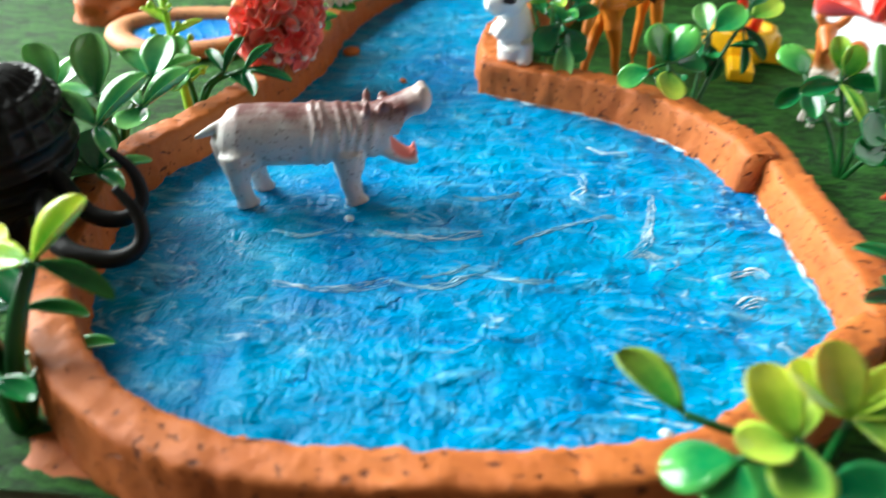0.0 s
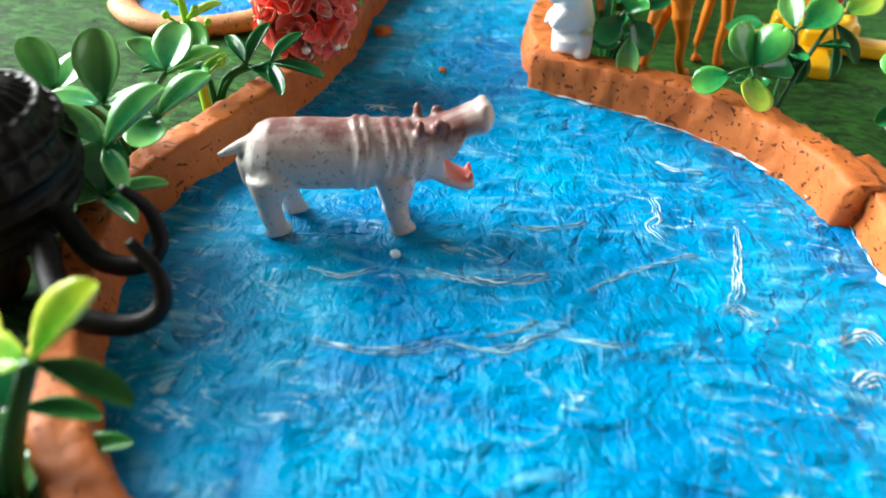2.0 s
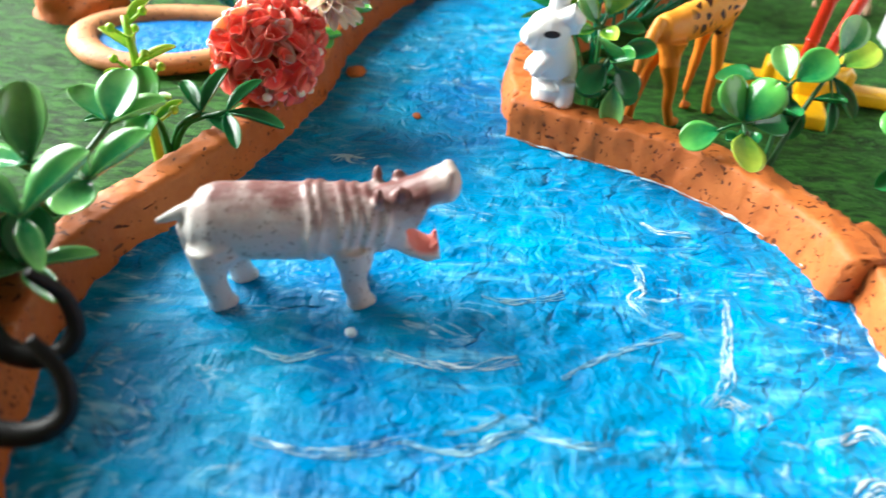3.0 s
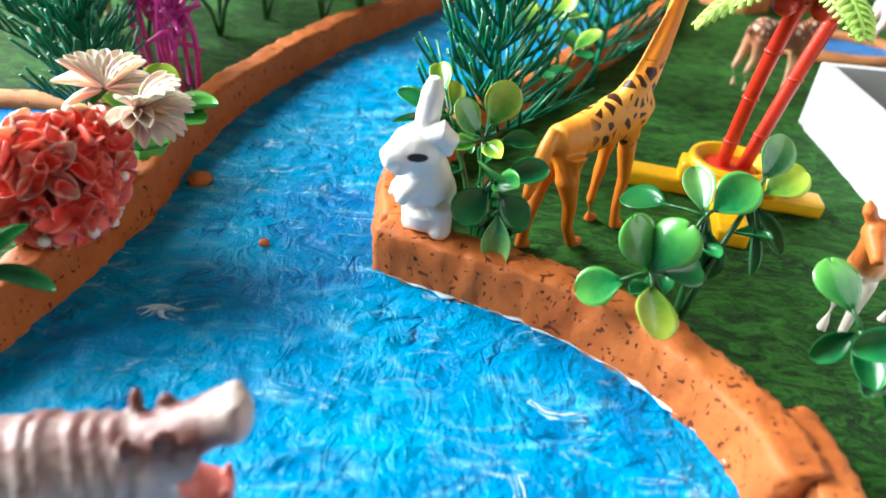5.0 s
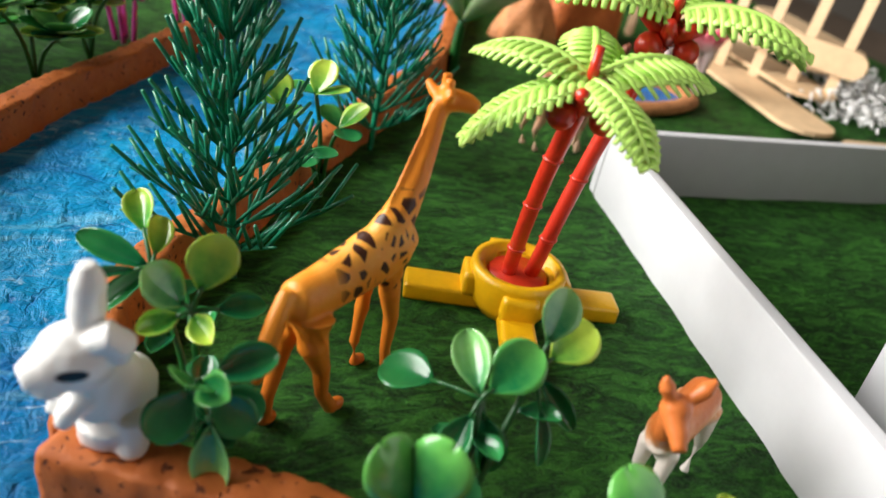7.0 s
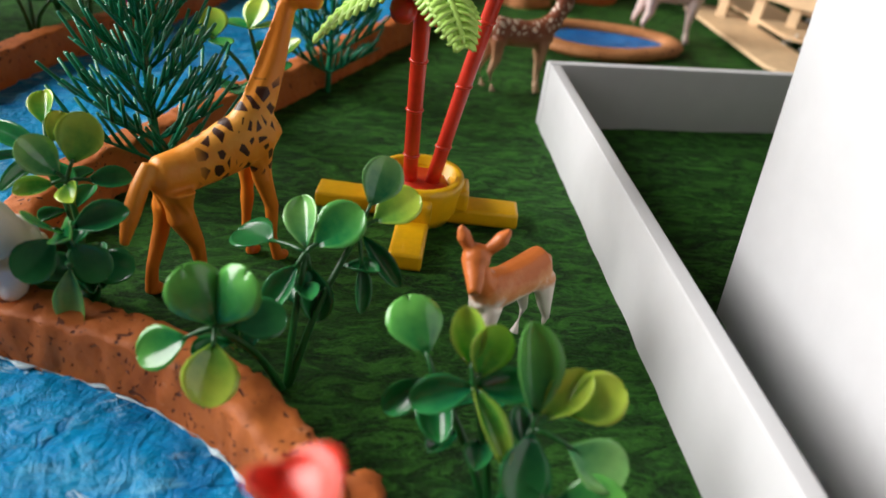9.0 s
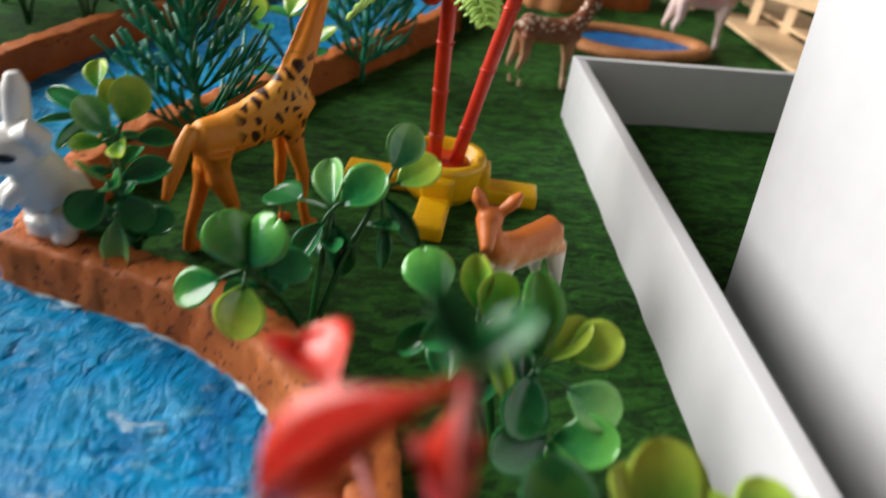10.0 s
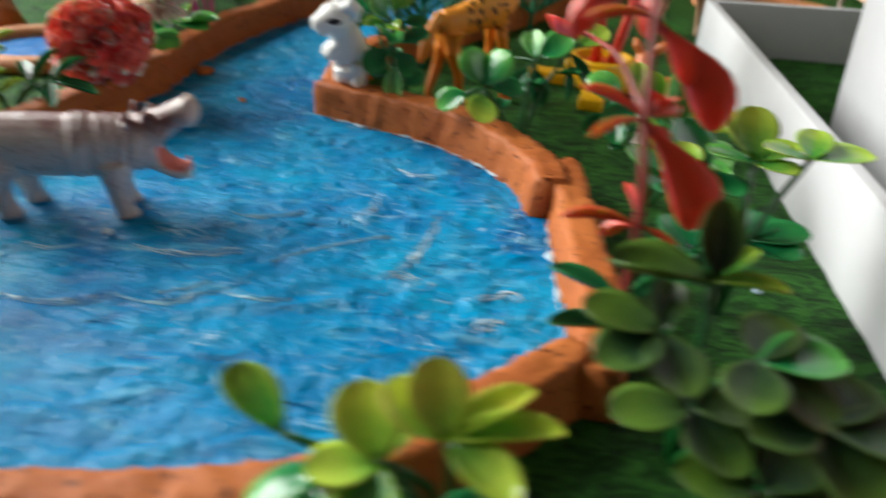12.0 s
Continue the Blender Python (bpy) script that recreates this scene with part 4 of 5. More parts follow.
plant((0.150, 0.530, -0.001), "pale striped broad plastic leaves by the far stream bank", [
    ((0.1480, 0.5200, 0.0300), [(130, 62, 0.052, LEAF_STRIPED, "long"), (60, 55, 0.055, LEAF_STRIPED, "long"), (20, 40, 0.050, LEAF_STRIPED, "oval"), (-40, 45, 0.040, LEAF_STRIPED, "oval"), (200, 55, 0.040, LEAF_STRIPED, "long"), (95, 80, 0.050, LEAF_STRIPED, "blade")]),
], r=0.003)
for k, (x, y, n) in enumerate(((-0.062, 0.470, 5), (-0.085, 0.500, 5), (-0.040, 0.520, 6), (-0.110, 0.470, 5), (-0.060, 0.560, 6), (-0.135, 0.430, 5), (-0.034, 0.468, 7), (-0.098, 0.408, 7), (-0.075, 0.436, 8), (-0.120, 0.540, 7), (-0.020, 0.500, 7))):
    plant((x, y, -0.001), "leafy green plastic sprig on the turf across the stream", [
        ((x + 0.012 * math.cos(2.1 * i + k), y + 0.012 * math.sin(2.1 * i + k), 0.020 + 0.005 * ((i + k) % 3)),
         [(90 * j + 40 * i + 17 * k, 12 + 14 * ((i + j) % 3), 0.013 + 0.002 * ((i + k + j) % 2), (LEAF, LEAF_YELLOW, LEAF_PALE, LEAF_DARK)[(i + j + k) % 4]) for j in range(4)]) for i in range(n)])


# Red sprig near the pond's right bank.
def red_sprig():
    base = Vector((0.1010, 0.1220, -0.001))
    p = thing("plastic_plant", base, "red-leaved plastic sprig with curled leaves beside the pond", "plant", "plastic plants")
    low, mid, high, top = (Vector(v) - base for v in ((0.1018, 0.1255, 0.0365), (0.1010, 0.1330, 0.0530), (0.1012, 0.1425, 0.0680), (0.1020, 0.1500, 0.0755)))
    stem(p, [(0, 0, -0.002), low, mid, high, top], 0.0011, 0.0007, STEM_RED)
    bend = Vector((0.0940, 0.1620, 0.0590)) - base
    stem(p, [mid, mid.lerp(bend, 0.5) + Vector((0, 0, 0.003)), bend], 0.0006, 0.0005, STEM_RED, "twig")
    leaf(p, bend, (-0.4, 0.9, 0.15), 0.0150, LEAF_RED, "spoon")
    for at, to, kind in ((high, (0.1114, 0.1420, 0.0593), "paddle"),
                         (high, (0.1210, 0.1460, 0.0528), "paddle"),
                         (mid, (0.1070, 0.1380, 0.0475), "paddle"),
                         (mid, (0.1196, 0.1400, 0.0352), "paddle"),
                         (low, (0.0955, 0.1280, 0.0344), "paddle"),
                         (top, (0.0854, 0.1500, 0.0659), "paddle"),
                         (top, (0.1016, 0.1500, 0.0628), "paddle"),
                         (mid, (0.1078, 0.1400, 0.0548), "paddle")):
        way = Vector(to) - base - at
        leaf(p, at, way, way.length, LEAF_RED, kind)
    for at, az, el, size, kind in ((low, 172, 22, 0.0120, "curl"), (low, -20, -2, 0.0080, "curl"), (low, 100, 45, 0.009, "curl"), (mid, 165, 42, 0.0110, "curl"), (mid, 205, 10, 0.0100, "curl"),
                                   (mid, 60, 20, 0.0100, "spoon"), (high, 170, 15, 0.0110, "curl"), (high, 90, 5, 0.0100, "spoon"), (top, 90, -5, 0.0075, "curl")):
        leaf(p, at, pt(az, el), size, LEAF_RED, kind)
    for az in (10, 130, 250):
        leaf(p, top, pt(az, 55), 0.0065, LEAF_DARK, "oval")
    for at, az in ((low * 0.6, 160), (low * 0.6, 20), (low * 0.45, 200), (low * 0.3, 90), (low * 0.5, -60)):
        leaf(p, at, pt(az, 25), 0.014, LEAF_DARK, "long")


red_sprig()


# ---- the toy palm ----
def palm():
    base = Vector((0.1210, 0.3265, -0.001))
    p = thing("toy_palm", base, "plastic toy palm with two red trunks in a yellow footed pot", "toy palm")
    bm = bmesh.new()
    prof = [(0.0105, 0.0), (0.0128, 0.004), (0.0138, 0.0122), (0.0134, 0.0140), (0.0112, 0.0140), (0.0106, 0.0092), (0.0, 0.0090)]
    rings = [[bm.verts.new((r * math.cos(a), r * math.sin(a), z)) for a in (2 * math.pi * k / 28 for k in range(28))] for r, z in prof[:-1]]
    for a, b in zip(rings, rings[1:]):
        for k in range(28):
            bm.faces.new((a[k], a[(k + 1) % 28], b[(k + 1) % 28], b[k]))
    bm.faces.new(rings[-1])
    bm.faces.new(rings[0][::-1])
    pot = part("pot", bm, POT, p)
    for az, length in ((-9, 0.0315), (168, 0.0315), (-102, 0.0335), (78, 0.029)):
        bm = bmesh.new()
        box(bm, (0.009, -0.0048, 0.0), (length, 0.0048, 0.0052), 0.0012)
        box(bm, (0.0085, -0.0052, 0.004), (0.0155, 0.0052, 0.0115), 0.0018)
        foot = part("foot", bm, POT, pot)
        foot.matrix_local = Matrix.Rotation(radians(az), 4, "Z")
    bm = bmesh.new()
    tube(bm, [(0, 0, 0.0088), (0, 0, 0.0118)], [0.0098, 0.0082], 20)
    part("trunk_base", bm, TRUNK, p)
    c1, c2 = Vector((0.1145, 0.3030, 0.0735)) - base, Vector((0.1400, 0.3210, 0.0855)) - base
    for a, c in ((Vector((-0.0030, 0, 0.0105)), c1), (Vector((0.0035, -0.001, 0.0105)), c2)):
        bm = bmesh.new()
        pts = [a.lerp(c, k / 12) + Vector((0, 0.0025 * math.sin(math.pi * k / 12), 0)) for k in range(13)]
        tube(bm, pts, [0.0022] * 13, 12)
        for k in range(2, 12, 3):
            tube(bm, [pts[k] - Vector((0, 0, 0.0006)), pts[k], pts[k] + Vector((0, 0, 0.0006))], [0.0022, 0.0027, 0.0022], 12)
        part("trunk", bm, TRUNK, p, "red ringed plastic trunk")
    for crown, c, fronds in (("low", c1, ((176, -24, 0.0245), (137, 14, 0.0265), (-72, -12, 0.0215), (14, 17, 0.0320), (70, 34, 0.0230))),
                             ("high", c2, ((8, 2, 0.040), (-40, 14, 0.030), (172, 16, 0.028), (110, 20, 0.028), (55, 8, 0.034)))):
        bm = bmesh.new()
        for k in range(5):
            tube(bm, [c + Vector((0, 0, -0.004)), c + pt(k * 72 + 20, 5, 0.0075)], [0.0024, 0.0014], 8)
        ball(bm, c + Vector((0.004, -0.003, -0.006)), 0.0032, n=10)
        ball(bm, c + Vector((-0.005, -0.001, -0.006)), 0.0034, n=10)
        tube(bm, [c, c + Vector((0, 0, 0.009))], [0.0015, 0.0010], 8)
        part("crown", bm, TRUNK, p, "red plastic crown hub")
        for az, el, size in fronds:
            frond(p, c + Vector((0, 0, 0.002)), az, el, size)


def frond(parent, at, az, el, size):
    """A drooping palm frond: a raised rib with a comb of leaflets each side."""
    bm, n = bmesh.new(), 13
    way, side = pt(az, 0), pt(az + 90, 0)
    rib = []
    for k in range(n + 1):
        f = k / n
        rib.append(way * (size * f) + Vector((0, 0, size * (math.sin(radians(el + 22)) * f - 0.62 * f * f))))
    tube(bm, rib, [(0.0010, 0.0008)] * n + [(0.0005, 0.0004)], 6)
    for k in range(1, n + 1):
        f = k / n
        reach = size * 0.33 * math.sin(math.pi * (0.14 + 0.80 * f)) ** 0.7
        for s in (-1, 1):
            a = rib[k]
            b = a + side * (s * reach) + way * (reach * 0.35) + Vector((0, 0, -reach * 0.45))
            m = a.lerp(b, 0.5) + Vector((0, 0, reach * 0.12))
            tube(bm, [a, m, b], [(0.00095, 0.00045), (0.0010, 0.00045), (0.0006, 0.00035)], 6)
        if k < n:
            for s in (-1, 1):
                web = [rib[k], rib[k + 1], rib[k + 1] + side * (s * reach * 0.78) + way * (reach * 0.27) + Vector((0, 0, -reach * 0.24)), rib[k] + side * (s * reach * 0.78) + way * (reach * 0.27) + Vector((0, 0, -reach * 0.24))]
                lo = [bm.verts.new(v - Vector((0, 0, 0.0004))) for v in web]
                hi = [bm.verts.new(v + Vector((0, 0, 0.0002))) for v in web]
                for q in range(4):
                    bm.faces.new((lo[q], lo[(q + 1) % 4], hi[(q + 1) % 4], hi[q]))
                bm.faces.new(hi)
                bm.faces.new(lo[::-1])
    ob = part("frond", bm, FROND, parent)
    ob.location = at
    return ob


palm()


# ---- moulded toy animals ----
HIPPO = figure_material("hippo_paint", [(0.0, (0.60, 0.58, 0.57)), (0.62, (0.64, 0.62, 0.60)), (0.71, (0.46, 0.37, 0.35)), (0.79, (0.19, 0.085, 0.08)), (0.85, (0.15, 0.06, 0.055))], "Z", 0.002, 0.0325, 0.36,
                        centre=(0.0412, 0.0, 0.0165), radius=0.0062, pink=(0.72, 0.20, 0.17), speckle=0.5, pale=((0.0475, 0.0, 0.0270), 0.0080, (0.60, 0.50, 0.46)))


def hippo_build(bm):
    tube(bm, [(-7, 0, 19.5), (-5.5, 0, 19), (-2, 0, 18.6), (6, 0, 18.3), (14, 0, 18.2), (21, 0, 18.6), (27, 0, 18.8), (33, 0, 19.0), (36.5, 0, 19.8)],
         [(3, 4), (5.6, 6.2), (7.2, 7.8), (7.8, 8.3), (7.8, 8.2), (7.4, 8.0), (6.8, 7.6), (6.2, 7.0), (5.4, 6.2)], 22)
    tube(bm, [(34, 0, 22.0), (38, 0, 24.2), (41.5, 0, 26.4), (44.0, 0, 27.8)], [(5.2, 5.0), (4.8, 4.0), (4.6, 3.4), (4.9, 3.2)], 16)
    ball(bm, (45.0, 0, 27.6), (3.2, 5.0, 4.0))
    ball(bm, (45.4, 2.2, 30.4), 1.4, n=8)
    ball(bm, (45.4, -2.2, 30.4), 1.4, n=8)
    for x in (37.4, 38.8, 40.2):
        tube(bm, [(x - 1.4, -4.9, 19.5), (x, -5.0, 23.0), (x + 1.2, -4.2, 27.2)], [0.4, 0.6, 0.4], 6)
    tube(bm, [(35, 0, 15.5), (38.5, 0, 12.8), (42, 0, 11.2), (44.5, 0, 11.4)], [(4.8, 3.2), (4.5, 2.3), (4.3, 2.0), (3.6, 1.8)], 14)
    for s in (-1, 1):
        ball(bm, (35.5, s * 3.6, 27.0), (1.6, 1.2, 1.7), n=8)
        ball(bm, (31.2, s * 4.6, 26.6), (1.2, 1.6, 2.3), n=8)
        ball(bm, (43.6, s * 2.4, 13.2), (0.8, 0.8, 1.6), n=6)
        ball(bm, (43.8, s * 2.6, 25.2), (0.8, 0.8, 1.4), n=6)
        for x, fwd in ((0, s * 1.6), (26.5, -s * 0.8)):
            tube(bm, [(x + fwd - 1.4, s * 4.2, 15), (x + fwd - 0.9, s * 4.6, 10.5), (x + fwd - 1.0, s * 4.6, 5.5), (x + fwd - 0.1, s * 4.6, 2.5), (x + fwd + 0.3, s * 4.6, 0)],
                 [(4.3, 5.0), 3.9, 2.9, 2.6, 3.0], 12)
            ball(bm, (x + fwd + 1.3, s * 4.6, 0.9), (2.7, 2.4, 1.3), n=10)
        ball(bm, (-0.5, s * 4.8, 14.6), (4.6, 3.2, 5.0))
        ball(bm, (25, s * 4.4, 15.0), (4.0, 3.0, 4.6))
    tube(bm, [(-5.5, 0, 21.5), (-8.5, 0.4, 20.0), (-12.0, 0.8, 18.0), (-13.8, 1, 17.2)], [1.7, 1.4, 1.0, 0.5], 8)
    for x, rr, zc in ((17.5, 7.85, 18.4), (19.6, 7.75, 18.5), (24.0, 7.35, 18.7), (26.6, 7.1, 18.8), (29.2, 6.85, 18.9), (32.4, 6.45, 19.0)):
        ring = [(x + 0.6 * math.sin(a * 3), rr * 0.985 * math.cos(a), zc + rr * 1.03 * math.sin(a)) for a in (2 * math.pi * k / 36 for k in range(37))]
        tube(bm, ring, [0.75] * 37, 6)
    tube(bm, [(-8.6, 0.5, 20.0), (-8.8, 0.6, 16.0), (-8.0, 0.7, 11.5), (-7.2, 0.7, 9.0)], [(1.2, 1.2), (2.3, 1.0), (2.4, 1.0), (1.2, 0.8)], 10)
    for x, z, w in ((-2, 15, 3.2), (-0.5, 12.6, 2.8)):
        for s in (-1, 1):
            tube(bm, [(x - w, s * 7.0, z - 0.6), (x, s * 7.9, z), (x + w, s * 7.4, z + 1.0)], [0.5, 0.7, 0.4], 6)


hip = figure("toy_hippo", (-0.0461, 0.1755, 0.0), hippo_build, HIPPO, "grey-white plastic toy hippo with brown back and open mouth", "toy animal", 0.00055, 3)
hip.rotation_euler = (0, 0, radians(11))

GIRAFFE = figure_material("giraffe_paint", [(0.0, (0.52, 0.13, 0.012)), (0.36, (0.66, 0.20, 0.016)), (0.50, (0.74, 0.25, 0.022)), (0.62, (0.80, 0.36, 0.055)), (0.70, (0.76, 0.27, 0.025)), (0.9, (0.72, 0.21, 0.016))], "Z", 0.0, 0.070, 0.42,
                          spots=((0.045, 0.012, 0.004), 0.40, 0.72), spot_scale=320.0, along=(0.005, 0.008))


def giraffe_build(bm):
    # Body runs along x from the rump at 0 to the chest; it is turned into place afterwards.
    tube(bm, [(-4.2, 0, 33), (-2, 0, 32.6), (4, 0, 32.8), (11, -0.6, 34.6), (17, -1.6, 37.0), (23, -2.6, 39.6), (27, -3.0, 41.6)],
         [(2.2, 2.6), (4.4, 5.0), (4.8, 5.5), (5.0, 6.2), (5.0, 7.0), (4.6, 6.6), (3.0, 4.2)], 18)
    tube(bm, [(20, -2.2, 41.0), (24.0, -2.6, 47.5), (27.4, -2.4, 54.5), (30.2, -1.8, 61.5), (32.6, -0.8, 68)], [(4.2, 5.2), (3.3, 4.0), (2.6, 3.1), (2.2, 2.5), (2.2, 2.4)], 14)
    tube(bm, [(32.0, -0.4, 68.0), (34.2, -2.4, 69.6), (36.4, -5.0, 69.4), (37.6, -7.2, 68.6)], [(2.5, 2.4), (2.6, 2.6), (2.1, 2.1), (1.5, 1.4)], 12)
    for s in (-1, 1):
        tube(bm, [(33.2 + s * 0.9, -1.6 + s * 1.0, 70.5), (33.4 + s * 1.2, -1.4 + s * 1.4, 74.4)], [1.0, 1.2], 8)
        tube(bm, [(32.6 + s * 0.5, -0.8 + s * 1.8, 69.8), (32.2 + s * 1.2, -0.4 + s * 4.4, 71.8)], [1.5, 0.9], 8)
    for knee, foot in (((-1.0, 4.0, 16), (-5.6, 2.8, 0.6)), ((4.0, -3.6, 15), (8.6, -3.6, 0.6))):
        tube(bm, [(0.5, math.copysign(2.8, knee[1]), 30), (0.8, math.copysign(3.6, knee[1]), 23), knee, ((knee[0] + foot[0]) / 2 - 1.4, foot[1], 7.5), foot], [(3.8, 5.4), 3.4, 2.1, 1.6, 1.7], 10)
        ball(bm, (foot[0] + 1.3, foot[1], 1.3), (2.6, 1.8, 1.6), n=8)
    for knee, foot in (((23.0, 3.8, 18), (23.5, 4.2, 0.6)), ((26.0, -2.8, 18), (28.0, -2.4, 0.6))):
        tube(bm, [(22.5, math.copysign(2.8, knee[1]), 37), (23.0, math.copysign(3.4, knee[1]), 27), knee, ((knee[0] + foot[0]) / 2 - 0.8, foot[1], 8), foot], [(3.2, 4.6), 2.6, 1.9, 1.4, 1.6], 10)
        ball(bm, (foot[0] + 1.2, foot[1], 1.2), (2.3, 1.7, 1.5), n=8)
    tube(bm, [(-3.6, 0, 36.5), (-7.0, -1.2, 32), (-10.4, -2.2, 26), (-13.0, -3.0, 20)], [1.7, 2.2, 2.2, 1.1], 8)
    for k in range(18):
        f = k / 17
        ball(bm, (18.4 + 12.4 * f, -2.2 + f, 46.0 + 22.5 * f), (0.8, 0.55, 1.1), n=6)


gir = figure("toy_giraffe", (0.0565, 0.2830, -0.001), giraffe_build, GIRAFFE, "orange plastic toy giraffe with dark spots on the turf", "toy animal", 0.0005, 7)
gir.rotation_euler = (0, 0, radians(38))


def rabbit():
    base = (0.0245, 0.2680, 0.0112)

    def build(bm):
        tube(bm, [(-1.2, 0.2, 0.5), (-0.8, 0.8, 5), (-1.0, 1.0, 10), (-2.0, -0.6, 16), (-3.4, -2.6, 21)], [(5.2, 5.6), (6.6, 7.0), (6.4, 7.2), (5.6, 6.2), (4.6, 5.0)], 18)
        ball(bm, (1.2, 5.2, 7.4), (5.2, 6.4, 6.8))
        ball(bm, (-4.8, -4.6, 23.4), (6.6, 6.0, 6.0))
        tube(bm, [(-5.5, -5.2, 23.2), (-9.4, -7.4, 22.4), (-12.2, -8.8, 22.0)], [(5.4, 5.0), (4.2, 3.8), (2.2, 2.1)], 14)
        ball(bm, (-8.2, -8.8, 20.6), (2.6, 2.4, 2.4))
        for dx, dy in ((2.6, -3.8), (-4.2, -0.4)):
            ball(bm, (dx, dy, 1.8), (3.0, 3.4, 2.6), n=12)
            tube(bm, [(dx, dy + 0.5, 1.6), (dx - 0.2, dy + 1.2, 8)], [(3.0, 3.2), (3.2, 3.6)], 10)
        tube(bm, [(-3.6, -5.0, 15.0), (-6.4, -6.6, 12.6), (-7.6, -6.8, 10.0)], [2.2, 1.9, 1.6], 10)
        tube(bm, [(-6.0, -0.8, 14.5), (-8.6, -3.2, 12.6), (-9.4, -4.2, 10.4)], [2.1, 1.8, 1.5], 10)
        tube(bm, [(-3.4, -3.6, 27), (-2.8, -3.4, 32), (-2.2, -3.6, 37), (-2.0, -3.8, 40.6)], [(2.5, 2.6), (3.1, 3.0), (2.9, 2.8), (1.5, 1.5)], 14)
        tube(bm, [(-1.6, -6.6, 27.4), (1.0, -7.2, 29.6), (2.4, -6.6, 27.4), (2.0, -5.8, 23.6)], [(2.0, 2.2), (2.6, 2.8), (2.8, 2.8), (1.8, 2.0)], 12)
        ball(bm, (3.4, 11.0, 4.6), 2.4, n=10)

    return figure("toy_rabbit", base, build, figure_material("rabbit_paint", [(0.0, (0.80, 0.78, 0.74)), (1.0, (0.84, 0.83, 0.80))], "Z", 0, 0.04, 0.28, centre=(-0.0042, -0.0105, 0.0238), radius=0.0027, pink=(0.015, 0.015, 0.02), flat=2.3),
                  "glossy white toy rabbit with black eyes on the clay bank", "toy animal", 0.0005, 8)


rabbit()

FAWN = figure_material("fawn_paint", [(0.0, (0.78, 0.72, 0.66)), (0.50, (0.80, 0.72, 0.64)), (0.57, (0.66, 0.30, 0.12)), (0.66, (0.52, 0.14, 0.03)), (1.0, (0.55, 0.15, 0.035))], "Z", 0.0, 0.036, 0.36)


def fawn_build(bm, turn_head=0.85):
    tube(bm, [(-11.5, 0, 22.5), (-9.5, 0, 22), (-4, 0, 21.0), (3, 0, 20.6), (9, 0, 21), (11.5, 0, 22)], [(2, 2.5), (4.2, 5.0), (4.6, 4.8), (4.4, 4.7), (4.4, 5.4), (3.0, 4.0)], 16)
    t = turn_head
    c, k = math.cos(t), math.sin(t)
    tube(bm, [(9, 0, 22), (13, 0.8, 26), (15.5, 1.4, 30.5)], [(3.6, 4.4), (2.8, 3.2), (2.6, 2.8)], 12)
    ball(bm, (16.0, 1.6, 32.6), (3.3, 3.3, 3.4), n=12)
    tube(bm, [(16.5 + 0.5 * c, 1.6 + 0.5 * k, 32), (16 + 4.4 * c, 1.6 + 4.4 * k, 29.8), (16 + 6.6 * c, 1.6 + 6.6 * k, 28.2)], [2.7, 2.0, 1.4], 10)
    for s in (-1, 1):
        tube(bm, [(15.4 - 2.0 * s * k, 1.6 + 2.0 * s * c, 34.6), (14.8 - 4.2 * s * k, 1.6 + 4.2 * s * c, 37.4), (14.4 - 5.4 * s * k, 1.6 + 5.4 * s * c, 39.4)], [(1.2, 1.4), (1.9, 1.7), (0.6, 0.6)], 8)
        tube(bm, [(8.6, s * 2.6, 18), (9.0 + s, s * 2.8, 10), (9.4 + s, s * 2.8, 3), (9.8 + s, s * 2.8, 0)], [(2.2, 2.6), 1.5, 1.1, 1.5], 8)
        tube(bm, [(-8.4, s * 2.6, 20), (-9.6 - s, s * 3.0, 12), (-11.4 - s, s * 3.0, 7.5), (-9.4 - s, s * 3.0, 0.4)], [(2.8, 3.6), 1.9, 1.1, 1.4], 8)
    tube(bm, [(-11.8, 0, 23.5), (-13.6, 0, 20.5)], [1.2, 0.7], 6)


fw = figure("toy_fawn", (0.1345, 0.2595, -0.001), fawn_build, FAWN, "brown and white plastic toy fawn on the turf by the fence", "toy animal", 0.0005, 2)
fw.rotation_euler, fw.scale = (0, 0, radians(-146)), (0.95, 0.95, 1.02)

SPOTTED = figure_material("spotted_deer_paint", [(0.0, (0.62, 0.42, 0.28)), (0.40, (0.50, 0.26, 0.14)), (0.6, (0.24, 0.07, 0.03)), (1.0, (0.20, 0.06, 0.03))], "Z", 0.0, 0.036, 0.4,
                          spots=((0.72, 0.55, 0.42), 0.58, 0.9), spot_scale=420.0)
dr = figure("toy_deer", (0.1760, 0.4420, -0.001), fawn_build, SPOTTED, "brown spotted plastic toy deer standing beyond the palm", "toy animal", 0.0007, 2)
dr.rotation_euler, dr.scale = (0, 0, radians(8)), (1.25, 1.25, 1.25)
PINKISH = figure_material("pink_striped_paint", [(0.0, (0.78, 0.62, 0.56)), (0.60, (0.80, 0.62, 0.58)), (0.74, (0.76, 0.16, 0.20)), (0.84, (0.72, 0.10, 0.16))], "Z", 0.0, 0.032, 0.4)


def horse_build(bm):
    fawn_build(bm, 0.1)
    for k in range(7):
        ball(bm, (-8 + 3.4 * k, 0, 25.6), (1.2, 3.6, 1.6), n=8)


hs = figure("toy_pony", (0.2900, 0.5420, -0.001), horse_build, PINKISH, "white and pink plastic toy pony by the small pool", "toy animal", 0.0007, 2)
hs.rotation_euler, hs.scale = (0, 0, radians(-4)), (1.5, 1.5, 1.35)
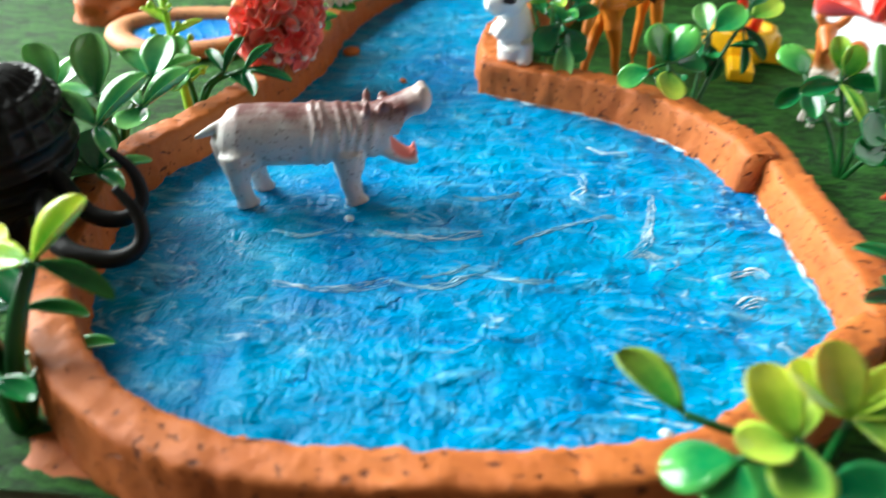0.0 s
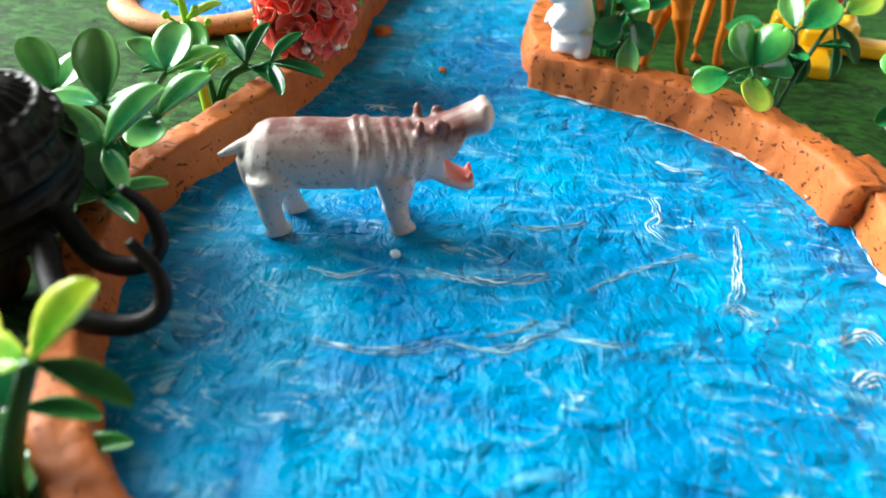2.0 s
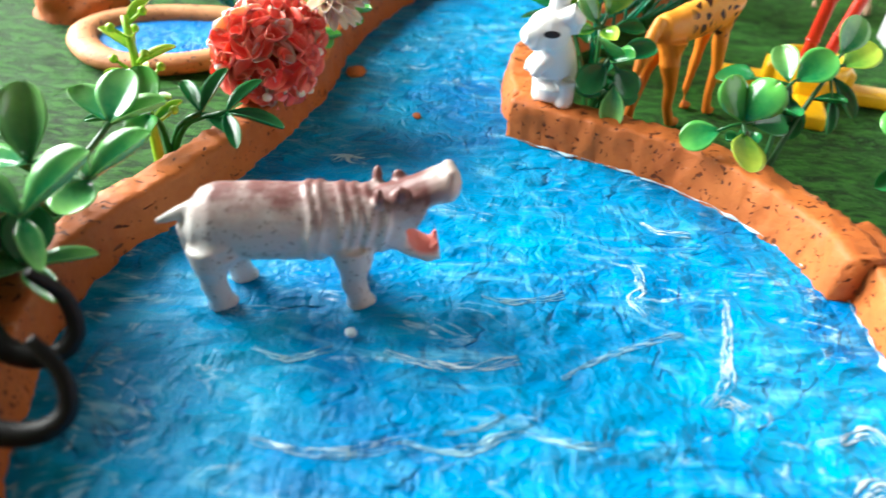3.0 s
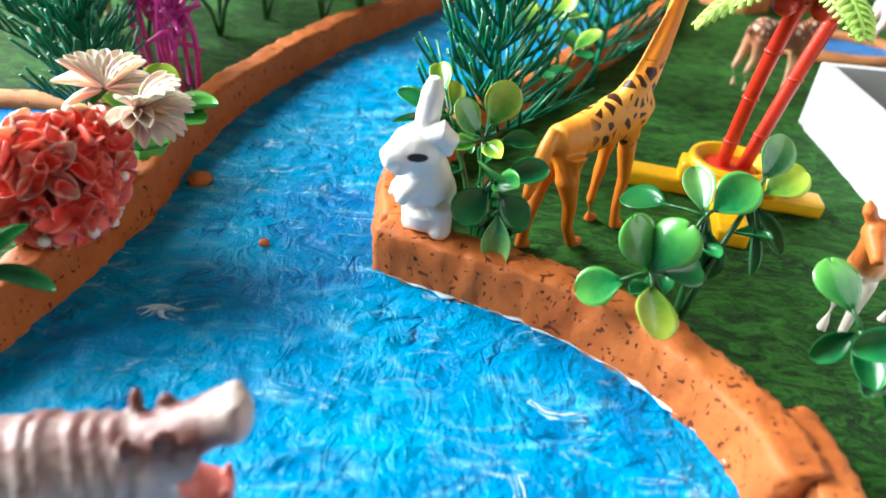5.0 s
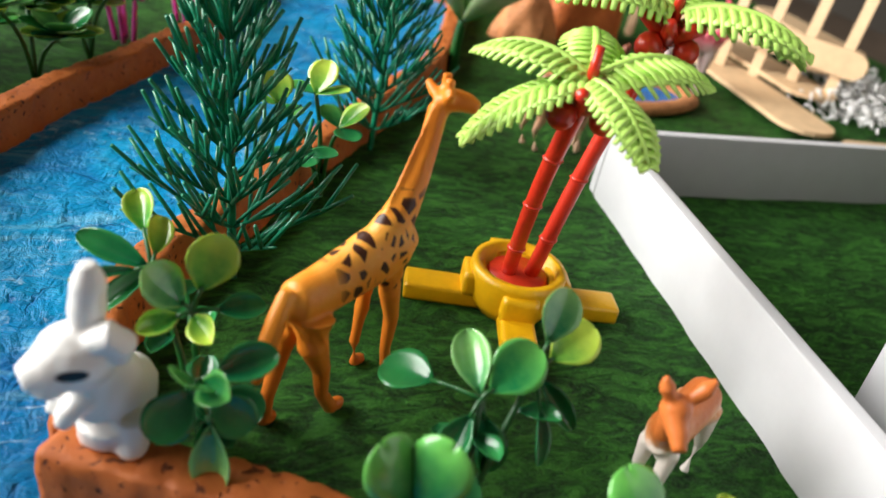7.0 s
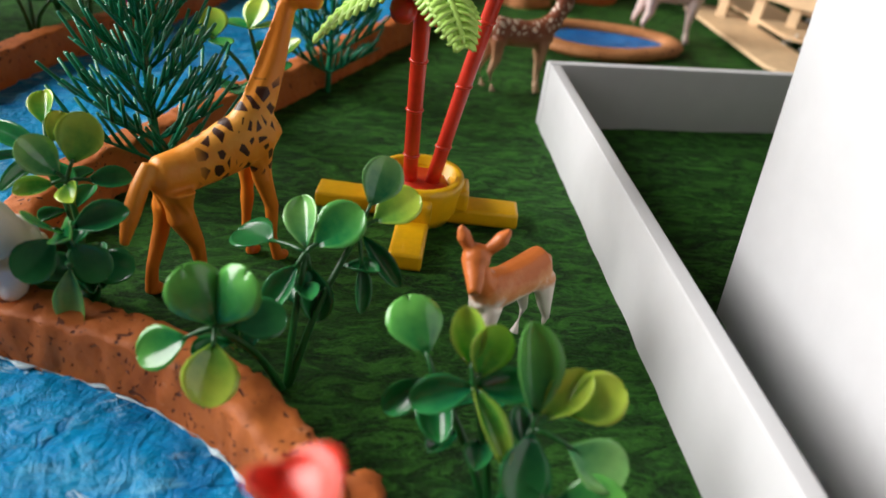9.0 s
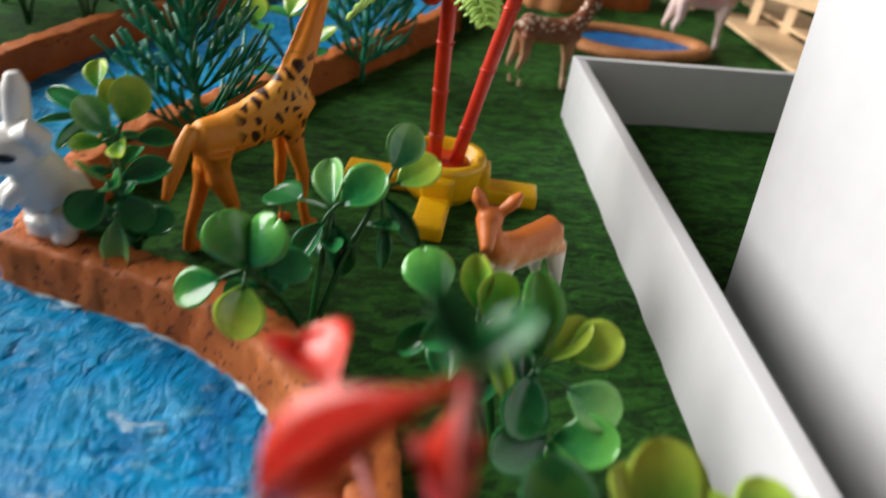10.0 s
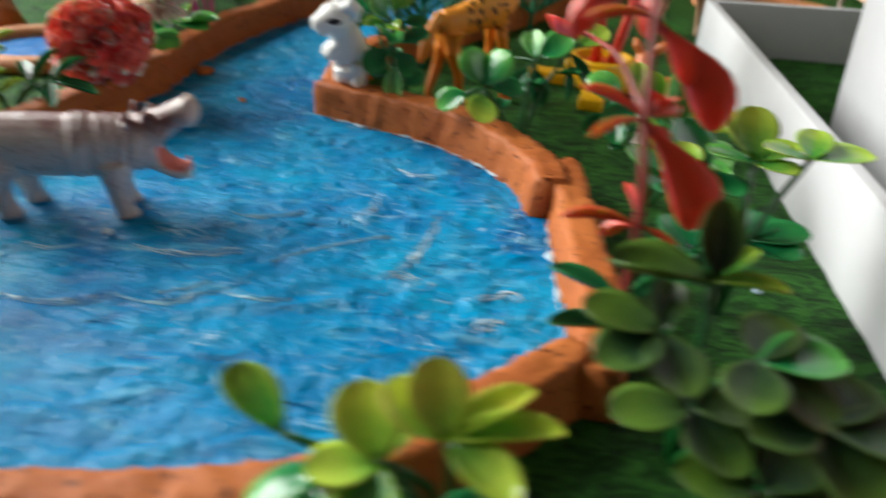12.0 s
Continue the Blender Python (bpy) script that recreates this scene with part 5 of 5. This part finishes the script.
TAN = figure_material("tan_paint", [(0.0, (0.74, 0.55, 0.42)), (0.5, (0.66, 0.40, 0.24)), (1.0, (0.56, 0.30, 0.15))], "Z", 0.0, 0.036, 0.45)
for x, y, a, k in ((-0.128, 0.412, 20, 1.3), (-0.070, 0.640, 170, 1.5)):
    ob = figure("toy_deer", (x, y, -0.001), fawn_build, TAN, "tan plastic toy deer standing on the far turf", "toy animal", 0.0008, 2)
    ob.rotation_euler, ob.scale = (0, 0, radians(a)), (k, k, k)


def ape_build(bm):
    # A heavy black body with long hooked arms that reach over the bank.
    ball(bm, (0, 0, 26), (15, 19, 17))
    ball(bm, (-8, 12, 23), (15, 15, 16))
    for z in (14, 19, 24, 29, 34, 38):
        r = 18.6 * math.sqrt(max(0.05, 1 - ((z - 26) / 17.5) ** 2))
        ring = [(r * 0.80 * math.cos(a), r * math.sin(a), z + 1.5 * math.sin(a)) for a in (2 * math.pi * k / 30 for k in range(31))]
        tube(bm, ring, [0.9] * 31, 6)
    for a in range(-120, 121, 16):
        tube(bm, [(15.2 * math.cos(radians(a)) * math.cos(radians(e)), 19.2 * math.sin(radians(a)) * math.cos(radians(e)), 26 + 17.2 * math.sin(radians(e))) for e in range(10, 81, 10)], [0.45] * 8, 5)
    for pts, r in ((((14.5, -5, 21), (24.5, -12, 16), (32.5, -11.5, 15), (35.5, -8.5, 18), (34, -7, 24.5), (30.5, -9, 30.5)), 1.9), (((15.5, -13, 20), (26.5, -27, 17), (37, -27.5, 15), (42, -24.5, 17), (41.5, -22, 22.5), (36.5, -20, 27.5)), 2.1)):
        c = curve_through(pts, 2.0)
        tube(bm, c, [r * (1.2 - 0.75 * (i / len(c)) ** 2) for i in range(len(c))], 10)
    ball(bm, (-14, 16, 10), (10, 10, 11))
    ball(bm, (-2, -10, 8), (9, 8, 9))


bl = figure("toy_ape", (-0.0945, 0.1490, -0.001), ape_build, BLACK, "black furry plastic toy animal crouching behind the clay bank", "toy animal", 0.0006, 1)


# ---- pools, rocks and the stick pen beyond ----
def pool(centre, rx, ry, turn, label):
    c = Vector((*centre, 0))
    p = thing("toy_pool", (*centre, -0.001), label, "pool", "small pools")
    bm, n = bmesh.new(), 40
    ring = []
    for k in range(n + 1):
        a = 2 * math.pi * k / n
        w = 1 + 0.06 * math.sin(3 * a + 1)
        q = Matrix.Rotation(radians(turn), 3, "Z") @ Vector((rx * w * math.cos(a), ry * w * math.sin(a), 0.003))
        ring.append(q)
    tube(bm, ring, [(0.0055, 0.0035)] * (n + 1), 10)
    part("rim", bm, CLAY_PALE, p, "orange clay rim")
    bm = bmesh.new()
    lo = [bm.verts.new((q.x, q.y, 0.0006)) for q in ring[:-1]]
    hi = [bm.verts.new((q.x, q.y, 0.0024)) for q in ring[:-1]]
    bm.faces.new(hi)
    bm.faces.new(lo[::-1])
    for k in range(n):
        bm.faces.new((lo[k], lo[(k + 1) % n], hi[(k + 1) % n], hi[k]))
    part("pool_water", bm, POOL, p, "blue painted pool surface", False)


pool((-0.113, 0.313), 0.034, 0.026, 25, "small blue pool with a pale orange clay rim on the turf")
pool((0.246, 0.523), 0.040, 0.026, -3, "small blue pool with an orange clay rim beyond the fence")


def rock(centre, size, label, seed, mat=CLAY):
    bm = bmesh.new()
    bmesh.ops.create_icosphere(bm, subdivisions=4, radius=1)
    for v in bm.verts:
        k = 1 + 0.25 * noise.noise(v.co * 1.6 + Vector((seed, 0, 0))) + 0.08 * noise.noise(v.co * 5 + Vector((0, seed, 0)))
        v.co = Vector((v.co.x * size[0] * k, v.co.y * size[1] * k, max(-0.1 * size[2], v.co.z * size[2] * k)))
    ob = part("clay_rock", bm, mat)
    ob.location = (*centre, -0.001)
    return tagged(ob, label, "clay rock", "clay rocks")


rock((-0.0500, 0.0865), (0.015, 0.008, 0.0026), "flat smear of orange clay beside the pond bank", 17, CLAY).location.z = -0.0032
rock((-0.163, 0.338), (0.020, 0.018, 0.016), "red-brown clay rock beside the small pool", 3)
rock((0.262, 0.640), (0.034, 0.022, 0.050), "large orange clay rock beyond the pool", 5)
rock((0.215, 0.610), (0.020, 0.016, 0.034), "orange clay rock beyond the pool", 8, CLAY_PALE)
rock((0.185, 0.700), (0.030, 0.020, 0.045), "dark orange clay rock by the far stream", 11)


def stick(name, a, b, wide, thick, parent, normal=(0, 0, 1)):
    """A flat craft stick with round ends from a to b."""
    a, b = Vector(a), Vector(b)
    length, n = (b - a).length, 9
    bm = bmesh.new()
    out = [(wide / 2 * math.cos(t), wide / 2 * math.sin(t)) for t in (math.pi * (0.5 + k / n) for k in range(n + 1))]
    out = [(x + wide / 2, y) for x, y in out] + [(length - wide / 2 - x, -y) for x, y in out]
    lo, hi = [bm.verts.new((x, y, -thick / 2)) for x, y in out], [bm.verts.new((x, y, thick / 2)) for x, y in out]
    for k in range(len(out)):
        bm.faces.new((lo[k], lo[(k + 1) % len(out)], hi[(k + 1) % len(out)], hi[k]))
    bm.faces.new(hi)
    bm.faces.new(lo[::-1])
    ob = part(name, bm, WOOD, parent, smooth=False)
    x = (b - a).normalized()
    z = Vector(normal)
    y = z.cross(x).normalized()
    z = x.cross(y)
    ob.matrix_local = Matrix.Translation(a) @ Matrix((x, y, z)).transposed().to_4x4()
    return ob


def stick_pen():
    p = thing("stick_pen", (0, 0, -0.001), "pen of pale wooden craft sticks beyond the white fence", "pen")
    stick("plank", (0.352, 0.620, 0.004), (0.342, 0.474, 0.005), 0.034, 0.0022, p)
    stick("plank", (0.385, 0.660, 0.008), (0.378, 0.520, 0.010), 0.034, 0.0022, p)
    stick("plank", (0.430, 0.700, 0.013), (0.412, 0.560, 0.015), 0.034, 0.0022, p)
    stick("plank", (0.480, 0.740, 0.018), (0.462, 0.600, 0.019), 0.030, 0.0022, p)
    stick("plank", (0.352, 0.464, 0.003), (0.530, 0.462, 0.003), 0.020, 0.0022, p)
    a, b = Vector((0.285, 0.680, 0.034)), Vector((0.398, 0.520, 0.030))
    out = Vector((0.82, 0.58, 0))
    stick("rail", a, b, 0.016, 0.0022, p, out)
    stick("rail", a + Vector((0, 0, 0.062)), b + Vector((0, 0, 0.062)), 0.016, 0.0022, p, out)
    for k in range(8):
        at = a.lerp(b, 0.08 + 0.12 * k) + out * 0.0024
        stick("upright", (at.x, at.y, 0.002), (at.x + 0.008, at.y + 0.004, 0.125), 0.0065, 0.0022, p, out)


stick_pen()


def fluff(centre, size, seed):
    bm = bmesh.new()
    rnd = random.Random(seed)
    for k in range(260):
        d = Vector((rnd.gauss(0, 1), rnd.gauss(0, 1), abs(rnd.gauss(0, 0.7))))
        a = Vector((d.x * size, d.y * size * 0.7, d.z * size * 0.5))
        b = a + Vector((rnd.uniform(-1, 1), rnd.uniform(-1, 1), rnd.uniform(-0.3, 0.8))) * 0.006
        tube(bm, [a, a.lerp(b, 0.5) + Vector((0, 0, 0.001)), b], [0.0006, 0.0008, 0.0003], 5)
    ob = part("cotton_tuft", bm, FLUFF)
    ob.location = (*centre, 0.001)
    tagged(ob, "tuft of white cotton wool on the turf in the pen", "cotton", kind="stuff")


fluff((0.405, 0.515), 0.018, 4)
fluff((0.440, 0.560), 0.018, 6)


# ---- red plastic piece behind the fence ----
def red_rack():
    """A moulded red shell, arched in section, with upright slots through its side."""
    p = thing("red_crate", (0.1745, 0.1120, -0.001), "glossy red plastic slotted crate behind the white fence", "toy crate")
    bm = bmesh.new()
    ny, nz = 44, 14
    def place(j, k):
        y, a = 0.040 - 0.140 * j / ny, 0.5 * math.pi * k / nz
        end = math.sqrt(max(0.0, 1 - max(0.0, 1 - j / 9) ** 2))
        return Vector((0.030 - 0.032 * math.cos(a) * (0.55 + 0.45 * end), y, 0.054 * math.sin(a) * (0.45 + 0.55 * end)))
    grid = [[bm.verts.new(place(j, k)) for k in range(nz + 1)] for j in range(ny + 1)]
    for j in range(ny):
        for k in range(nz):
            if not (1 <= k <= 8 and j % 5 in (2, 3)):
                bm.faces.new((grid[j][k], grid[j + 1][k], grid[j + 1][k + 1], grid[j][k + 1]))
    shell = part("shell", bm, RED, p)
    so = shell.modifiers.new("wall", "SOLIDIFY")
    so.thickness = 0.0022
    be = shell.modifiers.new("edge", "BEVEL")
    be.width, be.segments = 0.0006, 2
    bm = bmesh.new()
    tube(bm, [place(0, k) for k in range(nz + 1)], [0.0022] * (nz + 1), 8)
    part("rim", bm, RED, p)


red_rack()


# ---- brush marks and crumbs on the water ----
def brush_mark(pts, wide, mat=None, strands=4):
    """A dry smear of pale paint: a few thin flat bristle strokes side by side, broken and ragged."""
    c = curve_through([(x, y, 0.0) for x, y in pts], 0.0008)
    n, bm = len(c), bmesh.new()
    for s in range(strands):
        shift = (s - (strands - 1) / 2) * wide * 0.85
        line, radii = [], []
        for i, v in enumerate(c):
            d = (c[min(i + 1, n - 1)] - c[max(i - 1, 0)]).normalized()
            q = v + Vector((-d.y, d.x, 0)) * (shift * (0.6 + 0.8 * i / n)) + noise.noise_vector(v * 300 + Vector((s, 0, 0))) * 0.0006
            ragged = 0.25 + 1.3 * noise.noise(v * 240 + Vector((0, s * 3.1, 0))) + 0.8 * noise.noise(v * 800 + Vector((s, 0, 0)))
            line.append(Vector((q.x, q.y, water_height(q.x, q.y) + 0.00012)))
            radii.append((max(0.00003, wide * 0.55 * math.sin(math.pi * (0.04 + 0.92 * i / n)) * max(0.0, ragged)), 0.00010 if ragged > 0 else 0.00003))
        tube(bm, line, radii, 6)
    part("brush_mark", bm, mat or WHITE_PAINT, WATER_SHEET, "pale dry brush mark")


for pts, wide in (([(0.0640, 0.1920), (0.0615, 0.1780), (0.0580, 0.1640), (0.0530, 0.1570)], 0.0007), ([(0.0550, 0.1580), (0.0575, 0.1592), (0.0600, 0.1575)], 0.0012),
                  ([(0.0440, 0.2009), (0.0447, 0.1919), (0.0421, 0.1871), (0.0452, 0.1826)], 0.0009), ([(0.0761, 0.1515), (0.0830, 0.1560), (0.0850, 0.1528)], 0.0009),
                  ([(0.0748, 0.1389), (0.0796, 0.1426), (0.0816, 0.1418)], 0.0012), ([(-0.0379, 0.2364), (-0.0344, 0.2397), (-0.0300, 0.2382)], 0.0013),
                  ([(-0.0301, 0.1370), (-0.0220, 0.1351), (-0.0132, 0.1362), (-0.0036, 0.1396)], 0.0007), ([(-0.0036, 0.1396), (0.0056, 0.1395), (0.0178, 0.1456)], 0.0006),
                  ([(0.0178, 0.1456), (0.0260, 0.1435), (0.0344, 0.1452)], 0.0006), ([(-0.0106, 0.1624), (-0.0011, 0.1598), (0.0069, 0.1600), (0.0166, 0.1640)], 0.0007),
                  ([(0.0250, 0.1602), (0.0361, 0.1689), (0.0518, 0.1780)], 0.0005), ([(0.0080, 0.1829), (0.0163, 0.1828), (0.0267, 0.1868)], 0.0006),
                  ([(0.0482, 0.2210), (0.0536, 0.2174), (0.0602, 0.2180)], 0.0009), ([(-0.0365, 0.1587), (-0.0290, 0.1566), (-0.0208, 0.1614)], 0.0006),
                  ([(0.0034, 0.1432), (0.0095, 0.1449), (0.0137, 0.1491)], 0.0004)):
    brush_mark(pts, wide, PALE_PAINT if pts[0][1] < 0.19 and wide < 0.00065 else None)


def crumb(at, r, mat, label):
    bm = bmesh.new()
    bmesh.ops.create_icosphere(bm, subdivisions=2, radius=r)
    for v in bm.verts:
        v.co *= 1 + 0.35 * noise.noise(v.co * 600)
        v.co.z *= 0.6
    ob = part("crumb", bm, mat)
    ob.location = at
    tagged(ob, label, "crumb", "crumbs on the model")


crumb((-0.0181, 0.1652, 0.0012), 0.0013, WHITE_PAINT, "white crumb lying on the painted water")
crumb((-0.0176, 0.2690, 0.0010), 0.0015, CLAY, "orange clay crumb on the painted water")
crumb((-0.0430, 0.2990, 0.0012), 0.0036, CLAY, "orange clay scrap on the painted water")
crumb((0.0520, 0.0985, 0.0012), 0.0013, WHITE_PAINT, "white crumb lying on the painted water")
crumb((0.1440, 0.1680, -0.0004), 0.0012, WHITE_PAINT, "tiny white crumb on the turf")
